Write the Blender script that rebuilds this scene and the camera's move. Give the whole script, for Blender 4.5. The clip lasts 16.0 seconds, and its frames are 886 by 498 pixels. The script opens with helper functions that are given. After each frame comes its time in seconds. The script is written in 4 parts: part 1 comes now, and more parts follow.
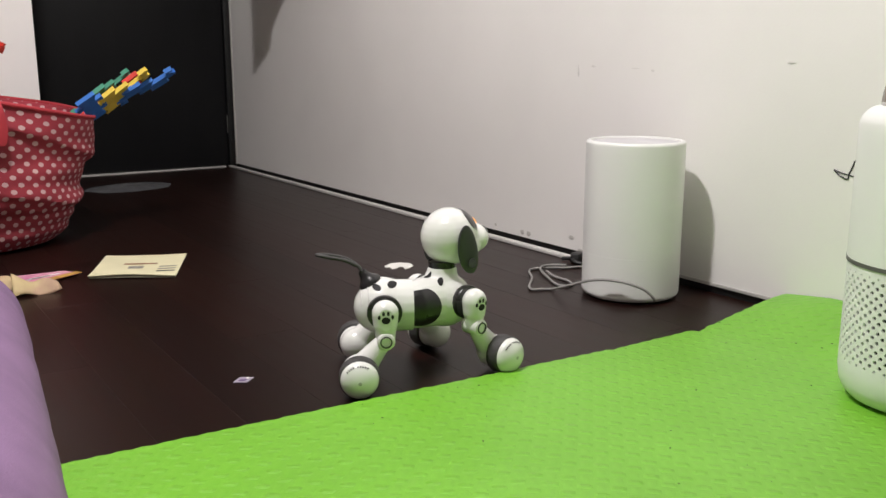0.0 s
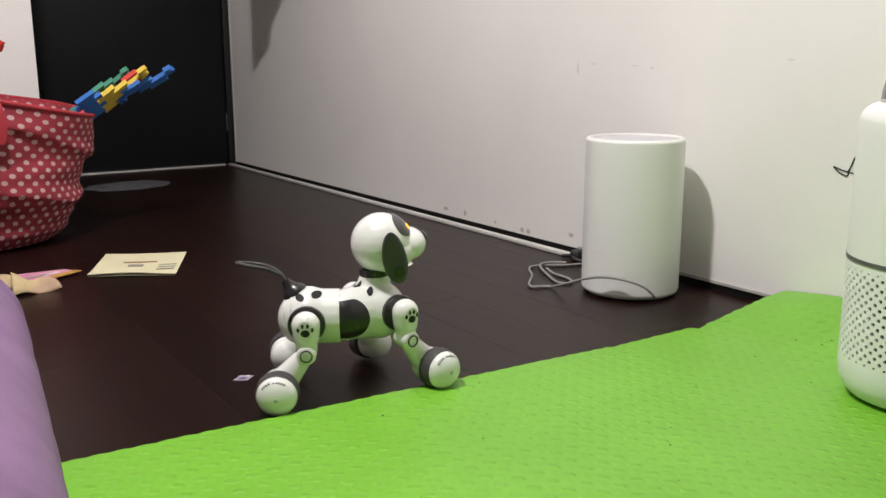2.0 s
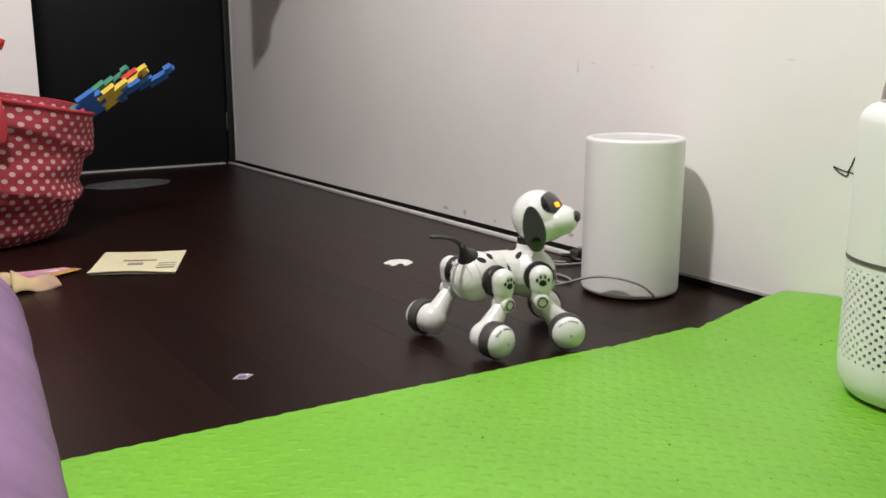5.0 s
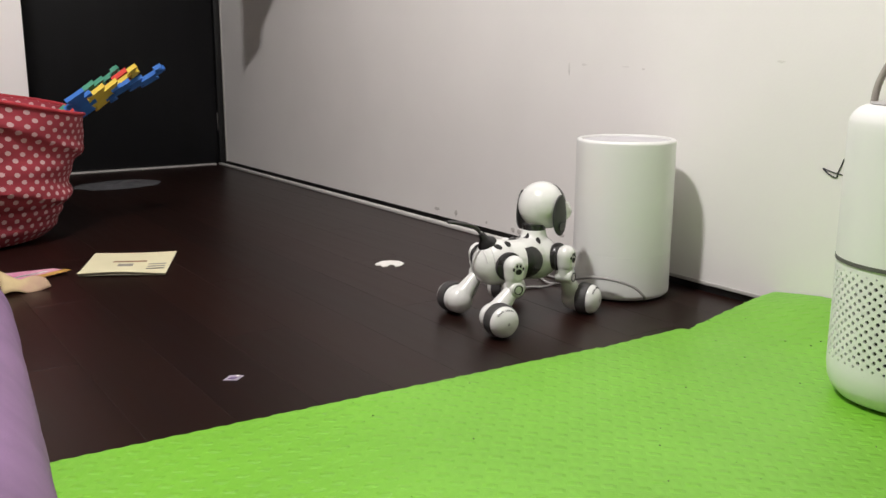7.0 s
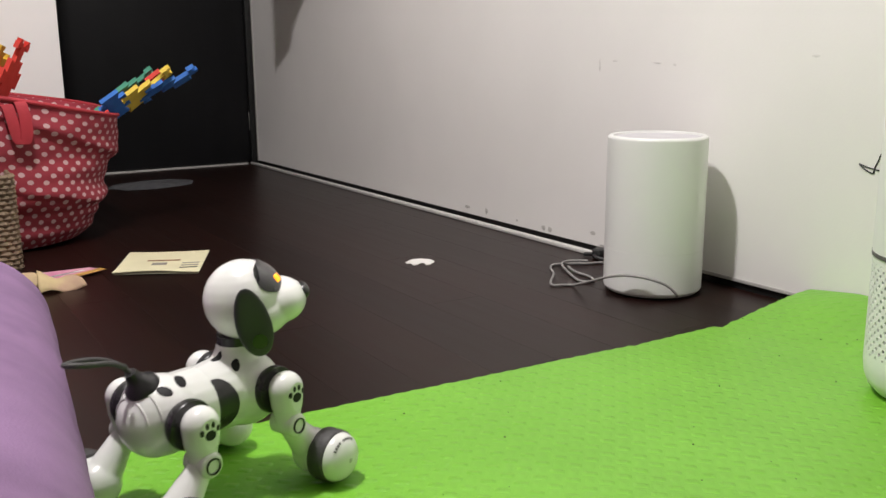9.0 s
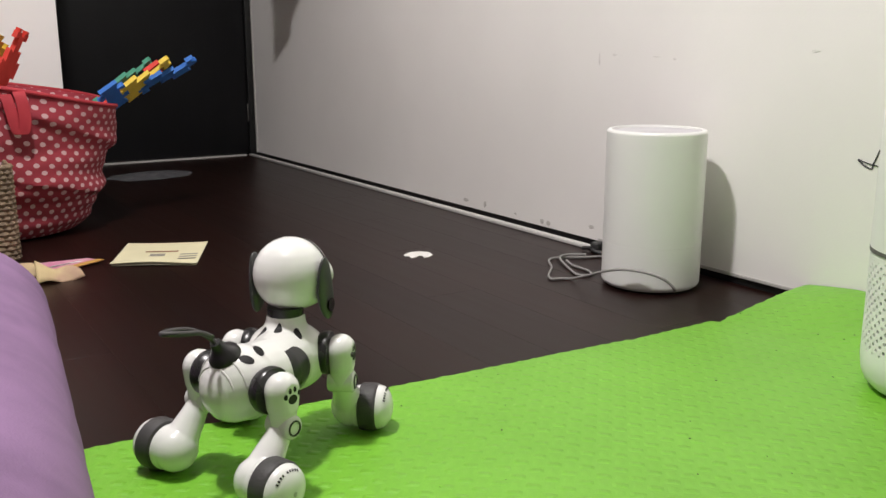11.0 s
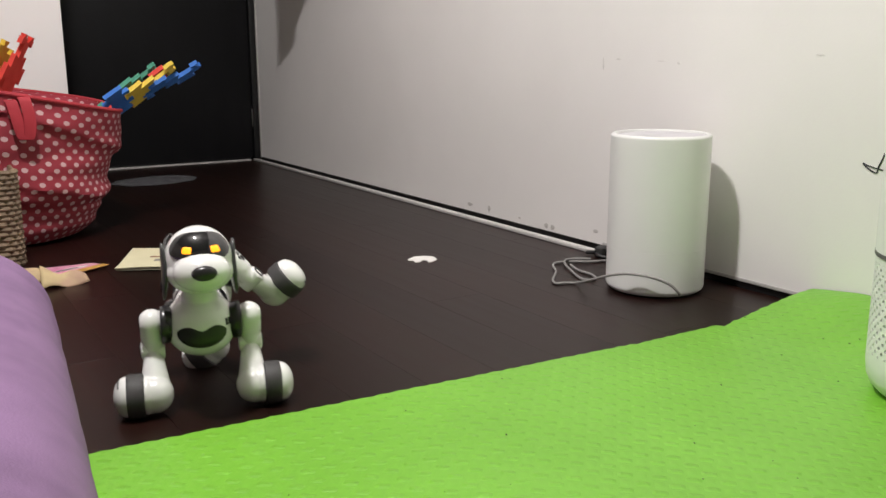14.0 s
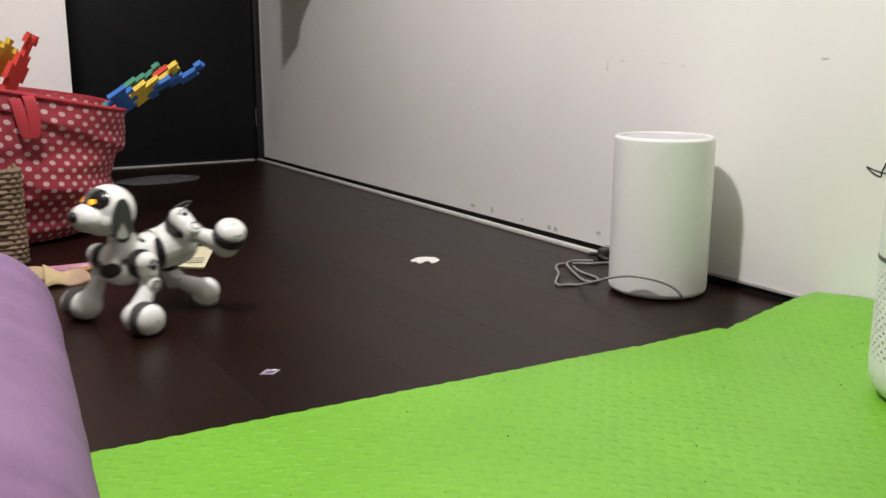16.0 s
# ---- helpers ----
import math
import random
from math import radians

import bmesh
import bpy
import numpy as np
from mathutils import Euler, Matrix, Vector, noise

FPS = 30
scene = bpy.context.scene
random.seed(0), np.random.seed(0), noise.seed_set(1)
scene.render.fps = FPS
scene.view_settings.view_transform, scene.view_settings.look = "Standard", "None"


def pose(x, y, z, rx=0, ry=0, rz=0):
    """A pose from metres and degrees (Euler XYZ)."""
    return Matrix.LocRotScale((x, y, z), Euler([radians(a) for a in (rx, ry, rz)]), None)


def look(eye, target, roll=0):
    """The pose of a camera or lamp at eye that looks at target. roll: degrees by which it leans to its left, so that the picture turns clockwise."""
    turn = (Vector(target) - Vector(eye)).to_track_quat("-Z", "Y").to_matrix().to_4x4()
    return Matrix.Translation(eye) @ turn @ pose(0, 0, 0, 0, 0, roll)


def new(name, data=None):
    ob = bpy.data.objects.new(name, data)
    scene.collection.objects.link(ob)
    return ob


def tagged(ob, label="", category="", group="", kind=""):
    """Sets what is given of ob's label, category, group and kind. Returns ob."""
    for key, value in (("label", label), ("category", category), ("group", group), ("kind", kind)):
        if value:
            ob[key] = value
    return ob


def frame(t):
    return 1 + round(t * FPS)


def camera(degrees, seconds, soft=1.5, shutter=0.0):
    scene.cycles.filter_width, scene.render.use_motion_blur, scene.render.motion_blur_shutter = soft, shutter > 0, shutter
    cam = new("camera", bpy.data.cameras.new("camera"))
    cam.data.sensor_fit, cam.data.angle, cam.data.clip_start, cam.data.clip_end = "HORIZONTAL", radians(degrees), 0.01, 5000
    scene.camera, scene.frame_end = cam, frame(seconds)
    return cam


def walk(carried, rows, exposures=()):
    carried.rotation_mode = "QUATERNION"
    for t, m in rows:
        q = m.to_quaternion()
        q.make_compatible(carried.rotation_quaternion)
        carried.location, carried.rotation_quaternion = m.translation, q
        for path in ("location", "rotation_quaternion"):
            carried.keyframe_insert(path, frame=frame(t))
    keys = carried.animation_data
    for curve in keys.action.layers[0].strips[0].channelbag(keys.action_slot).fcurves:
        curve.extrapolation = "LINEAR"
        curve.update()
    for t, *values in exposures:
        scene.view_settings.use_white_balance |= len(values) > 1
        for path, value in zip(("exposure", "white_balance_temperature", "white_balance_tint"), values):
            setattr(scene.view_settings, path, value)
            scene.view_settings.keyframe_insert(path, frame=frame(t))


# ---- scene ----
from mathutils.bvhtree import BVHTree

# ---- camera ----
cam = camera(52.21, 16.0, soft=1.5, shutter=0.4)
EYE = Vector((0.0, 0.0, 0.498))
# seconds, degrees turned right of the wall's direction, degrees down, roll
PATH = [
    (0.0, 33.916, 12.013, 0.031),
    (0.5, 33.799, 12.081, 0.018),
    (1.0, 33.865, 12.159, -0.114),
    (1.5, 33.885, 12.062, -0.150),
    (2.0, 33.929, 12.161, -0.085),
    (2.5, 33.629, 12.176, -0.032),
    (3.0, 33.509, 12.176, -0.270),
    (3.5, 33.498, 12.196, -0.362),
    (4.0, 33.558, 12.216, -0.280),
    (6.5, 34.492, 12.178, 0.327),
    (7.0, 34.522, 12.146, 0.214),
    (7.5, 34.488, 12.098, 0.082),
    (8.0, 34.372, 12.001, 0.064),
    (8.5, 33.680, 12.019, -0.131),
    (9.0, 32.545, 12.264, -0.394),
    (11.5, 32.682, 12.743, 0.027),
    (12.0, 32.706, 12.717, -0.066),
    (12.5, 32.632, 12.666, -0.068),
    (13.0, 32.439, 12.510, 0.059),
    (13.5, 32.414, 12.447, -0.063),
    (14.0, 32.384, 12.428, -0.133),
    (14.5, 32.278, 12.412, -0.120),
    (15.0, 32.269, 12.446, -0.033),
    (15.5, 32.094, 12.298, 0.183),
    (16.0, 32.204, 12.364, 0.176),
]


def aim(right, down, roll):
    a, p = radians(right), radians(down)
    ahead = Vector((math.sin(a) * math.cos(p), math.cos(a) * math.cos(p), -math.sin(p)))
    return look(EYE, EYE + ahead, roll)


walk(cam, [(t, aim(a, b, c)) for t, a, b, c in PATH])

# ---- light ----
world = bpy.data.worlds.new("world")
scene.world = world
world.use_nodes = True
world.node_tree.nodes["Background"].inputs[0].default_value = (0.5, 0.5, 0.55, 1)
world.node_tree.nodes["Background"].inputs[1].default_value = 0.02
scene.view_settings.exposure = 0.0


def lamp(name, place, watts, radius, colour):
    data = bpy.data.lights.new(name, "POINT")
    data.shadow_soft_size, data.energy, data.color = radius, watts, colour
    ob = new(name, data)
    ob.location = place
    return ob


lamp("ceiling_light", (0.13, 1.14, 2.05), 148, 0.065, (1.0, 0.962, 0.95))

# ---- materials ----


def material(name, colour, rough=0.5, metal=0.0, vary=0.0, scale=8.0, bump=0.0, fine=120.0, coat=0.0, stretch=(1, 1, 1), second=None, spec=0.5):
    m = bpy.data.materials.new(name)
    m.use_nodes = True
    nt = m.node_tree
    b = nt.nodes["Principled BSDF"]
    b.inputs["Base Color"].default_value = (*colour, 1)
    b.inputs["Roughness"].default_value = rough
    b.inputs["Metallic"].default_value = metal
    b.inputs["Coat Weight"].default_value = coat
    b.inputs["Specular IOR Level"].default_value = spec
    if vary or bump or second:
        co = nt.nodes.new("ShaderNodeTexCoord")
        mp = nt.nodes.new("ShaderNodeMapping")
        mp.inputs["Scale"].default_value = stretch
        nt.links.new(co.outputs["Object"], mp.inputs["Vector"])
    if vary or second:
        n = nt.nodes.new("ShaderNodeTexNoise")
        n.inputs["Scale"].default_value, n.inputs["Detail"].default_value = scale, 6
        nt.links.new(mp.outputs[0], n.inputs["Vector"])
        mix = nt.nodes.new("ShaderNodeMix")
        mix.data_type = "RGBA"
        other = second or tuple(c * (1 - vary) for c in colour)
        mix.inputs["A"].default_value, mix.inputs["B"].default_value = (*colour, 1), (*other, 1)
        ramp = nt.nodes.new("ShaderNodeMapRange")
        ramp.inputs["From Min"].default_value, ramp.inputs["From Max"].default_value = 0.35, 0.68
        nt.links.new(n.outputs["Fac"], ramp.inputs["Value"])
        nt.links.new(ramp.outputs[0], mix.inputs["Factor"])
        nt.links.new(mix.outputs["Result"], b.inputs["Base Color"])
        rr = nt.nodes.new("ShaderNodeMapRange")
        rr.inputs["To Min"].default_value, rr.inputs["To Max"].default_value = rough * 0.88, min(1, rough * 1.12)
        nt.links.new(n.outputs["Fac"], rr.inputs["Value"])
        nt.links.new(rr.outputs[0], b.inputs["Roughness"])
    if bump:
        n2 = nt.nodes.new("ShaderNodeTexNoise")
        n2.inputs["Scale"].default_value, n2.inputs["Detail"].default_value = fine, 4
        nt.links.new(mp.outputs[0], n2.inputs["Vector"])
        bp = nt.nodes.new("ShaderNodeBump")
        bp.inputs["Strength"].default_value, bp.inputs["Distance"].default_value = bump, 0.002
        nt.links.new(n2.outputs["Fac"], bp.inputs["Height"])
        nt.links.new(bp.outputs[0], b.inputs["Normal"])
    return m


def glowing(name, colour, strength):
    m = material(name, colour)
    b = m.node_tree.nodes["Principled BSDF"]
    b.inputs["Emission Color"].default_value = (*colour, 1)
    b.inputs["Emission Strength"].default_value = strength
    return m


def math_node(nt, op, a, b=None, c=None):
    n = nt.nodes.new("ShaderNodeMath")
    n.operation = op
    for i, v in enumerate((a, b, c)):
        if v is None:
            continue
        if isinstance(v, (int, float)):
            n.inputs[i].default_value = v
        else:
            nt.links.new(v, n.inputs[i])
    return n.outputs[0]


def foam_green():
    """Green foam with a woven emboss of short ridges in staggered rows."""
    m = material("green_foam", (0.178, 0.465, 0.033), rough=0.42, vary=0.10, scale=5)
    nt = m.node_tree
    b = nt.nodes["Principled BSDF"]
    co = nt.nodes.new("ShaderNodeTexCoord")
    mp = nt.nodes.new("ShaderNodeMapping")
    mp.inputs["Rotation"].default_value = (0, 0, radians(43))
    nt.links.new(co.outputs["Object"], mp.inputs["Vector"])
    sep = nt.nodes.new("ShaderNodeSeparateXYZ")
    nt.links.new(mp.outputs[0], sep.inputs[0])
    cell = 0.0195
    gu = math_node(nt, "DIVIDE", sep.outputs["X"], cell)
    gv = math_node(nt, "DIVIDE", sep.outputs["Y"], cell)
    odd = math_node(nt, "FLOORED_MODULO", math_node(nt, "ADD", math_node(nt, "FLOOR", gu), math_node(nt, "FLOOR", gv)), 2.0)
    du = math_node(nt, "ABSOLUTE", math_node(nt, "SUBTRACT", math_node(nt, "FRACT", gu), 0.5))
    dv = math_node(nt, "ABSOLUTE", math_node(nt, "SUBTRACT", math_node(nt, "FRACT", gv), 0.5))

    def bar(along, across):
        ends = math_node(nt, "MULTIPLY", math_node(nt, "SUBTRACT", 0.48, along), 4.0)
        ends = math_node(nt, "MINIMUM", math_node(nt, "MAXIMUM", ends, 0.0), 1.0)
        crown = math_node(nt, "MAXIMUM", math_node(nt, "SUBTRACT", 1.0, math_node(nt, "POWER", math_node(nt, "MULTIPLY", across, 3.4), 2.0)), 0.0)
        return math_node(nt, "MULTIPLY", ends, crown)

    ridge = math_node(nt, "ADD", math_node(nt, "MULTIPLY", bar(du, dv), math_node(nt, "SUBTRACT", 1.0, odd)), math_node(nt, "MULTIPLY", math_node(nt, "MULTIPLY", bar(dv, du), odd), 0.18))
    n = nt.nodes.new("ShaderNodeTexNoise")
    n.inputs["Scale"].default_value = 240
    nt.links.new(co.outputs["Object"], n.inputs["Vector"])
    height = math_node(nt, "ADD", ridge, math_node(nt, "MULTIPLY", n.outputs["Fac"], 0.22))
    bp = nt.nodes.new("ShaderNodeBump")
    bp.inputs["Strength"].default_value, bp.inputs["Distance"].default_value = 0.46, 0.0030
    nt.links.new(height, bp.inputs["Height"])
    nt.links.new(bp.outputs[0], b.inputs["Normal"])
    return m


def dotted_red():
    """Red cloth printed with pale dots in staggered rows."""
    m = material("dotted_cloth", (0.36, 0.036, 0.056), rough=0.75, vary=0.25, scale=6, bump=0.3, fine=300)
    nt = m.node_tree
    b = nt.nodes["Principled BSDF"]
    src = b.inputs["Base Color"].links[0].from_socket
    uv = nt.nodes.new("ShaderNodeUVMap")
    sep = nt.nodes.new("ShaderNodeSeparateXYZ")
    nt.links.new(uv.outputs[0], sep.inputs[0])
    row = math_node(nt, "DIVIDE", sep.outputs["Y"], 0.0215)
    odd = math_node(nt, "MULTIPLY", math_node(nt, "MODULO", math_node(nt, "FLOOR", row), 2.0), 0.5)
    u = math_node(nt, "SUBTRACT", math_node(nt, "FRACT", math_node(nt, "ADD", math_node(nt, "DIVIDE", sep.outputs["X"], 0.036), odd)), 0.5)
    v = math_node(nt, "SUBTRACT", math_node(nt, "FRACT", row), 0.5)
    u, v = math_node(nt, "MULTIPLY", u, 0.036), math_node(nt, "MULTIPLY", v, 0.0215)
    d = math_node(nt, "SQRT", math_node(nt, "ADD", math_node(nt, "MULTIPLY", u, u), math_node(nt, "MULTIPLY", v, v)))
    dot = math_node(nt, "LESS_THAN", d, 0.0072)
    mix = nt.nodes.new("ShaderNodeMix")
    mix.data_type = "RGBA"
    nt.links.new(src, mix.inputs["A"])
    mix.inputs["B"].default_value = (0.60, 0.39, 0.40, 1)
    nt.links.new(dot, mix.inputs["Factor"])
    nt.links.new(mix.outputs["Result"], b.inputs["Base Color"])
    return m


def laminate():
    """Dark brown laminate, grain along the boards, each board a little different."""
    m = material("dark_laminate", (0.0092, 0.0029, 0.0019), rough=0.36, stretch=(10, 0.30, 1), scale=4.0, second=(0.0142, 0.0042, 0.0027), bump=0.0015, fine=22, spec=0.25)
    nt = m.node_tree
    b = nt.nodes["Principled BSDF"]
    src = b.inputs["Base Color"].links[0].from_socket
    info = nt.nodes.new("ShaderNodeObjectInfo")
    hsv = nt.nodes.new("ShaderNodeHueSaturation")
    val = nt.nodes.new("ShaderNodeMapRange")
    val.inputs["To Min"].default_value, val.inputs["To Max"].default_value = 0.82, 1.25
    nt.links.new(info.outputs["Random"], val.inputs["Value"])
    nt.links.new(val.outputs[0], hsv.inputs["Value"])
    nt.links.new(src, hsv.inputs["Color"])
    nt.links.new(hsv.outputs[0], b.inputs["Base Color"])
    return m


WALL = material("wall_paint", (0.86, 0.835, 0.815), rough=0.55, vary=0.05, scale=2.5, bump=0.12, fine=180)
WALL_SIDE = material("plain_paint", (0.80, 0.77, 0.76), rough=0.6, vary=0.05, scale=2, bump=0.1)
# unseen west and rear walls: dark colour chosen to cut bounce light
WALL_UNSEEN = material("bounce_cut_paint", (0.30, 0.26, 0.23), rough=0.7, vary=0.08, scale=2, bump=0.1)
# ceiling is out of view; kept this dark so less fill comes down
CEILING = material("bounce_cut_ceiling", (0.30, 0.29, 0.28), rough=0.7, vary=0.05, scale=2)
BOARD = laminate()
UNDER = material("board_joint_and_hollow", (0.012, 0.008, 0.007), rough=0.7, vary=0.3)
SKIRT = material("black_skirting", (0.012, 0.011, 0.011), rough=0.45, vary=0.3)
ALU = material("pale_strip", (0.52, 0.50, 0.48), rough=0.4, vary=0.15, scale=14, bump=0.1)
DUCT = material("white_duct", (0.62, 0.60, 0.58), rough=0.45, vary=0.12, scale=10)
DOOR = material("black_door", (0.0078, 0.0078, 0.0088), rough=0.5, spec=0.22, vary=0.3, scale=3, stretch=(3, 1, 0.5), bump=0.06)
DOOR_TRIM = material("black_trim", (0.009, 0.009, 0.009), rough=0.5, vary=0.2)
STEEL = material("dull_steel", (0.35, 0.34, 0.33), rough=0.35, metal=0.9, vary=0.2)
GREEN = foam_green()
PURPLE = material("purple_cloth", (0.245, 0.142, 0.272), rough=0.9, vary=0.24, scale=13, bump=0.35, fine=420)
WHITE = material("white_plastic", (0.82, 0.82, 0.80), rough=0.35, vary=0.03, scale=6, coat=0.1)
SHELL = material("toy_white", (0.77, 0.77, 0.745), rough=0.24, vary=0.03, scale=20, coat=0.2)
SHELL_GREY = material("toy_grey", (0.42, 0.41, 0.40), rough=0.4, vary=0.1, scale=30)
RIB = material("toy_rib", (0.63, 0.62, 0.61), rough=0.4, vary=0.08, scale=30)
TOP_GREY = material("top_grey", (0.60, 0.585, 0.61), rough=0.45, vary=0.08, scale=20)
BLACK = material("toy_black", (0.020, 0.019, 0.020), rough=0.28, vary=0.15, scale=25)
RUBBER = material("toy_rubber", (0.055, 0.052, 0.052), rough=0.6, vary=0.2, scale=40, bump=0.3, fine=300)
SPOT = material("printed_black", (0.018, 0.017, 0.018), rough=0.6, vary=0.15, scale=40, spec=0.25)
EAR = material("ear_dark", (0.045, 0.046, 0.046), rough=0.3, vary=0.15, scale=30)
VISOR = material("visor_gloss", (0.008, 0.008, 0.009), rough=0.06, coat=0.6)
GLOW = glowing("amber_led", (1.0, 0.34, 0.01), 1.5)
RING = material("grey_ring", (0.12, 0.115, 0.11), rough=0.4, vary=0.1)
CABLE = material("grey_cable", (0.30, 0.29, 0.28), rough=0.5, vary=0.1, scale=30)
HANDLE = material("handle_cord", (0.36, 0.33, 0.29), rough=0.6, vary=0.15, scale=40, bump=0.3, fine=300)
CABLE_DARK = material("dark_cable", (0.03, 0.03, 0.03), rough=0.5, vary=0.1)
PERF = material("pale_perforated", (0.80, 0.81, 0.78), rough=0.4, vary=0.03, scale=6)
INNER = material("dark_inside", (0.055, 0.06, 0.05), rough=0.7, vary=0.2)
DOTS = dotted_red()
RED_CLOTH = material("red_cloth", (0.42, 0.028, 0.042), rough=0.75, vary=0.2, scale=20, bump=0.3, fine=300)
FOAM = {n: material(n + "_foam", c, rough=0.7, vary=0.12, scale=30, bump=0.25, fine=500) for n, c in
        {"blue": (0.03, 0.16, 0.55), "red": (0.70, 0.05, 0.035), "yellow": (0.80, 0.58, 0.07), "green": (0.06, 0.30, 0.20)}.items()}
WICKER = material("brown_wicker", (0.23, 0.16, 0.10), rough=0.7, vary=0.4, scale=25, bump=0.4, fine=200)
PAPER = material("cream_paper", (0.74, 0.69, 0.46), rough=0.7, vary=0.06, scale=12, bump=0.15)
PAPER_EDGE = material("paper_edge", (0.70, 0.66, 0.50), rough=0.8, vary=0.15, scale=60)
PAPER_BACK = material("tan_paper", (0.56, 0.44, 0.23), rough=0.75, vary=0.2, scale=14, second=(0.44, 0.28, 0.20), bump=0.2)
PINK = material("pink_print", (0.62, 0.20, 0.36), rough=0.5, scale=22, second=(0.70, 0.38, 0.46), vary=0.3)
ORANGE = material("ochre_print", (0.60, 0.33, 0.08), rough=0.5, vary=0.3, scale=40)
INK = material("black_ink", (0.02, 0.02, 0.025), rough=0.6)
INK_BROWN = material("brown_ink", (0.33, 0.17, 0.09), rough=0.7, vary=0.3, scale=60)
INK_GREY = material("grey_ink", (0.30, 0.28, 0.24), rough=0.7, vary=0.2, scale=60)
SCUFF = material("wall_scuff", (0.62, 0.59, 0.56), rough=0.7, vary=0.3, scale=90)
SCUFF_PALE = material("wall_mark_pale", (0.785, 0.757, 0.735), rough=0.6, vary=0.2, scale=90)
CARD = material("lilac_card", (0.40, 0.35, 0.44), rough=0.4, vary=0.15, scale=80)
CARD_INK = material("violet_ink", (0.16, 0.11, 0.22), rough=0.5, vary=0.2)
SCRAP = material("white_scrap", (0.82, 0.80, 0.76), rough=0.8, vary=0.05, scale=40)
PATCH_GREY = material("patch_grey", (0.085, 0.085, 0.092), rough=0.9, vary=0.35, scale=22, bump=0.5, fine=120)
SHADE_CLOTH = material("shade_cloth", (0.05, 0.04, 0.035), rough=0.85, vary=0.3, scale=12)
GRIT = material("dirt_speck", (0.03, 0.028, 0.02), rough=0.9)

# ---- mesh helpers ----


def finish(ob, bm, mat, smooth=True):
    me = bpy.data.meshes.new(ob if isinstance(ob, str) else ob.name)
    bm.normal_update()
    bm.to_mesh(me)
    bm.free()
    for m in mat if isinstance(mat, (list, tuple)) else [mat]:
        me.materials.append(m)
    if smooth:
        for p in me.polygons:
            p.use_smooth = True
    return me


def sharp(me, degrees=38):
    me.set_sharp_from_angle(angle=radians(degrees))
    return me


def part(name, bm, mat, parent, label="", m=None, smooth=True):
    ob = new(name, sharp(finish(name, bm, mat, smooth)))
    ob.parent = parent
    if m is not None:
        ob.matrix_basis = m
    return tagged(ob, label)


def thing(name, bm, mat, label, category, m=None, group="", kind="", smooth=True):
    ob = new(name, sharp(finish(name, bm, mat, smooth)))
    if m is not None:
        ob.matrix_basis = m
    return tagged(ob, label, category, group, kind)


def empty(name, label, category, m=None, group=""):
    ob = new(name)
    ob.empty_display_size = 0.05
    if m is not None:
        ob.matrix_basis = m
    return tagged(ob, label, category, group)


def box(bm, x0, y0, z0, x1, y1, z1, bevel=0.0, seg=2):
    r = bmesh.ops.create_cube(bm, size=1)
    for v in r["verts"]:
        v.co = Vector(((x0 + x1) / 2 + v.co.x * (x1 - x0), (y0 + y1) / 2 + v.co.y * (y1 - y0), (z0 + z1) / 2 + v.co.z * (z1 - z0)))
    if bevel:
        edges = list({e for v in r["verts"] for e in v.link_edges})
        bmesh.ops.bevel(bm, geom=edges, offset=bevel, segments=seg, affect="EDGES", profile=0.5)
    return bm


def boxed(*a, **k):
    return box(bmesh.new(), *a, **k)


def lathe(profile, n=64, m=None, bm=None, caps=True):
    """Rings of (radius, height) turned round z."""
    bm = bm or bmesh.new()
    m = m or Matrix()
    rings = []
    for r, z in profile:
        if r < 1e-6:
            rings.append([bm.verts.new(m @ Vector((0, 0, z)))])
        else:
            rings.append([bm.verts.new(m @ Vector((r * math.cos(2 * math.pi * i / n), r * math.sin(2 * math.pi * i / n), z))) for i in range(n)])
    for a, b in zip(rings, rings[1:]):
        for i in range(n):
            j = (i + 1) % n
            if len(a) == 1 and len(b) > 1:
                bm.faces.new((a[0], b[j], b[i]))
            elif len(b) == 1 and len(a) > 1:
                bm.faces.new((a[i], a[j], b[0]))
            elif len(a) > 1:
                bm.faces.new((a[i], a[j], b[j], b[i]))
    if caps:
        for ring, flip in ((rings[0], True), (rings[-1], False)):
            if len(ring) > 1:
                bm.faces.new(ring[::-1] if flip else ring)
    return bm


def ball(bm, centre, radii, turn=None, seg=28):
    m = Matrix.Translation(centre) @ (turn or Matrix()) @ Matrix.Diagonal((*radii, 1))
    bmesh.ops.create_uvsphere(bm, u_segments=seg, v_segments=seg // 2, radius=1, matrix=m)
    return bm


def capsule(bm, a, b, ra, rb, n=20):
    """A rod between two points with rounded ends."""
    a, b = Vector(a), Vector(b)
    d = (b - a).length
    prof = [(ra * math.sin(k * math.pi / 12), -ra * math.cos(k * math.pi / 12)) for k in range(7)]
    prof += [(rb * math.cos(k * math.pi / 12), d + rb * math.sin(k * math.pi / 12)) for k in range(7)]
    prof[0], prof[-1] = (0, -ra), (0, d + rb)
    m = Matrix.Translation(a) @ (b - a).to_track_quat("Z", "Y").to_matrix().to_4x4()
    return lathe(prof, n, m, bm, caps=False)


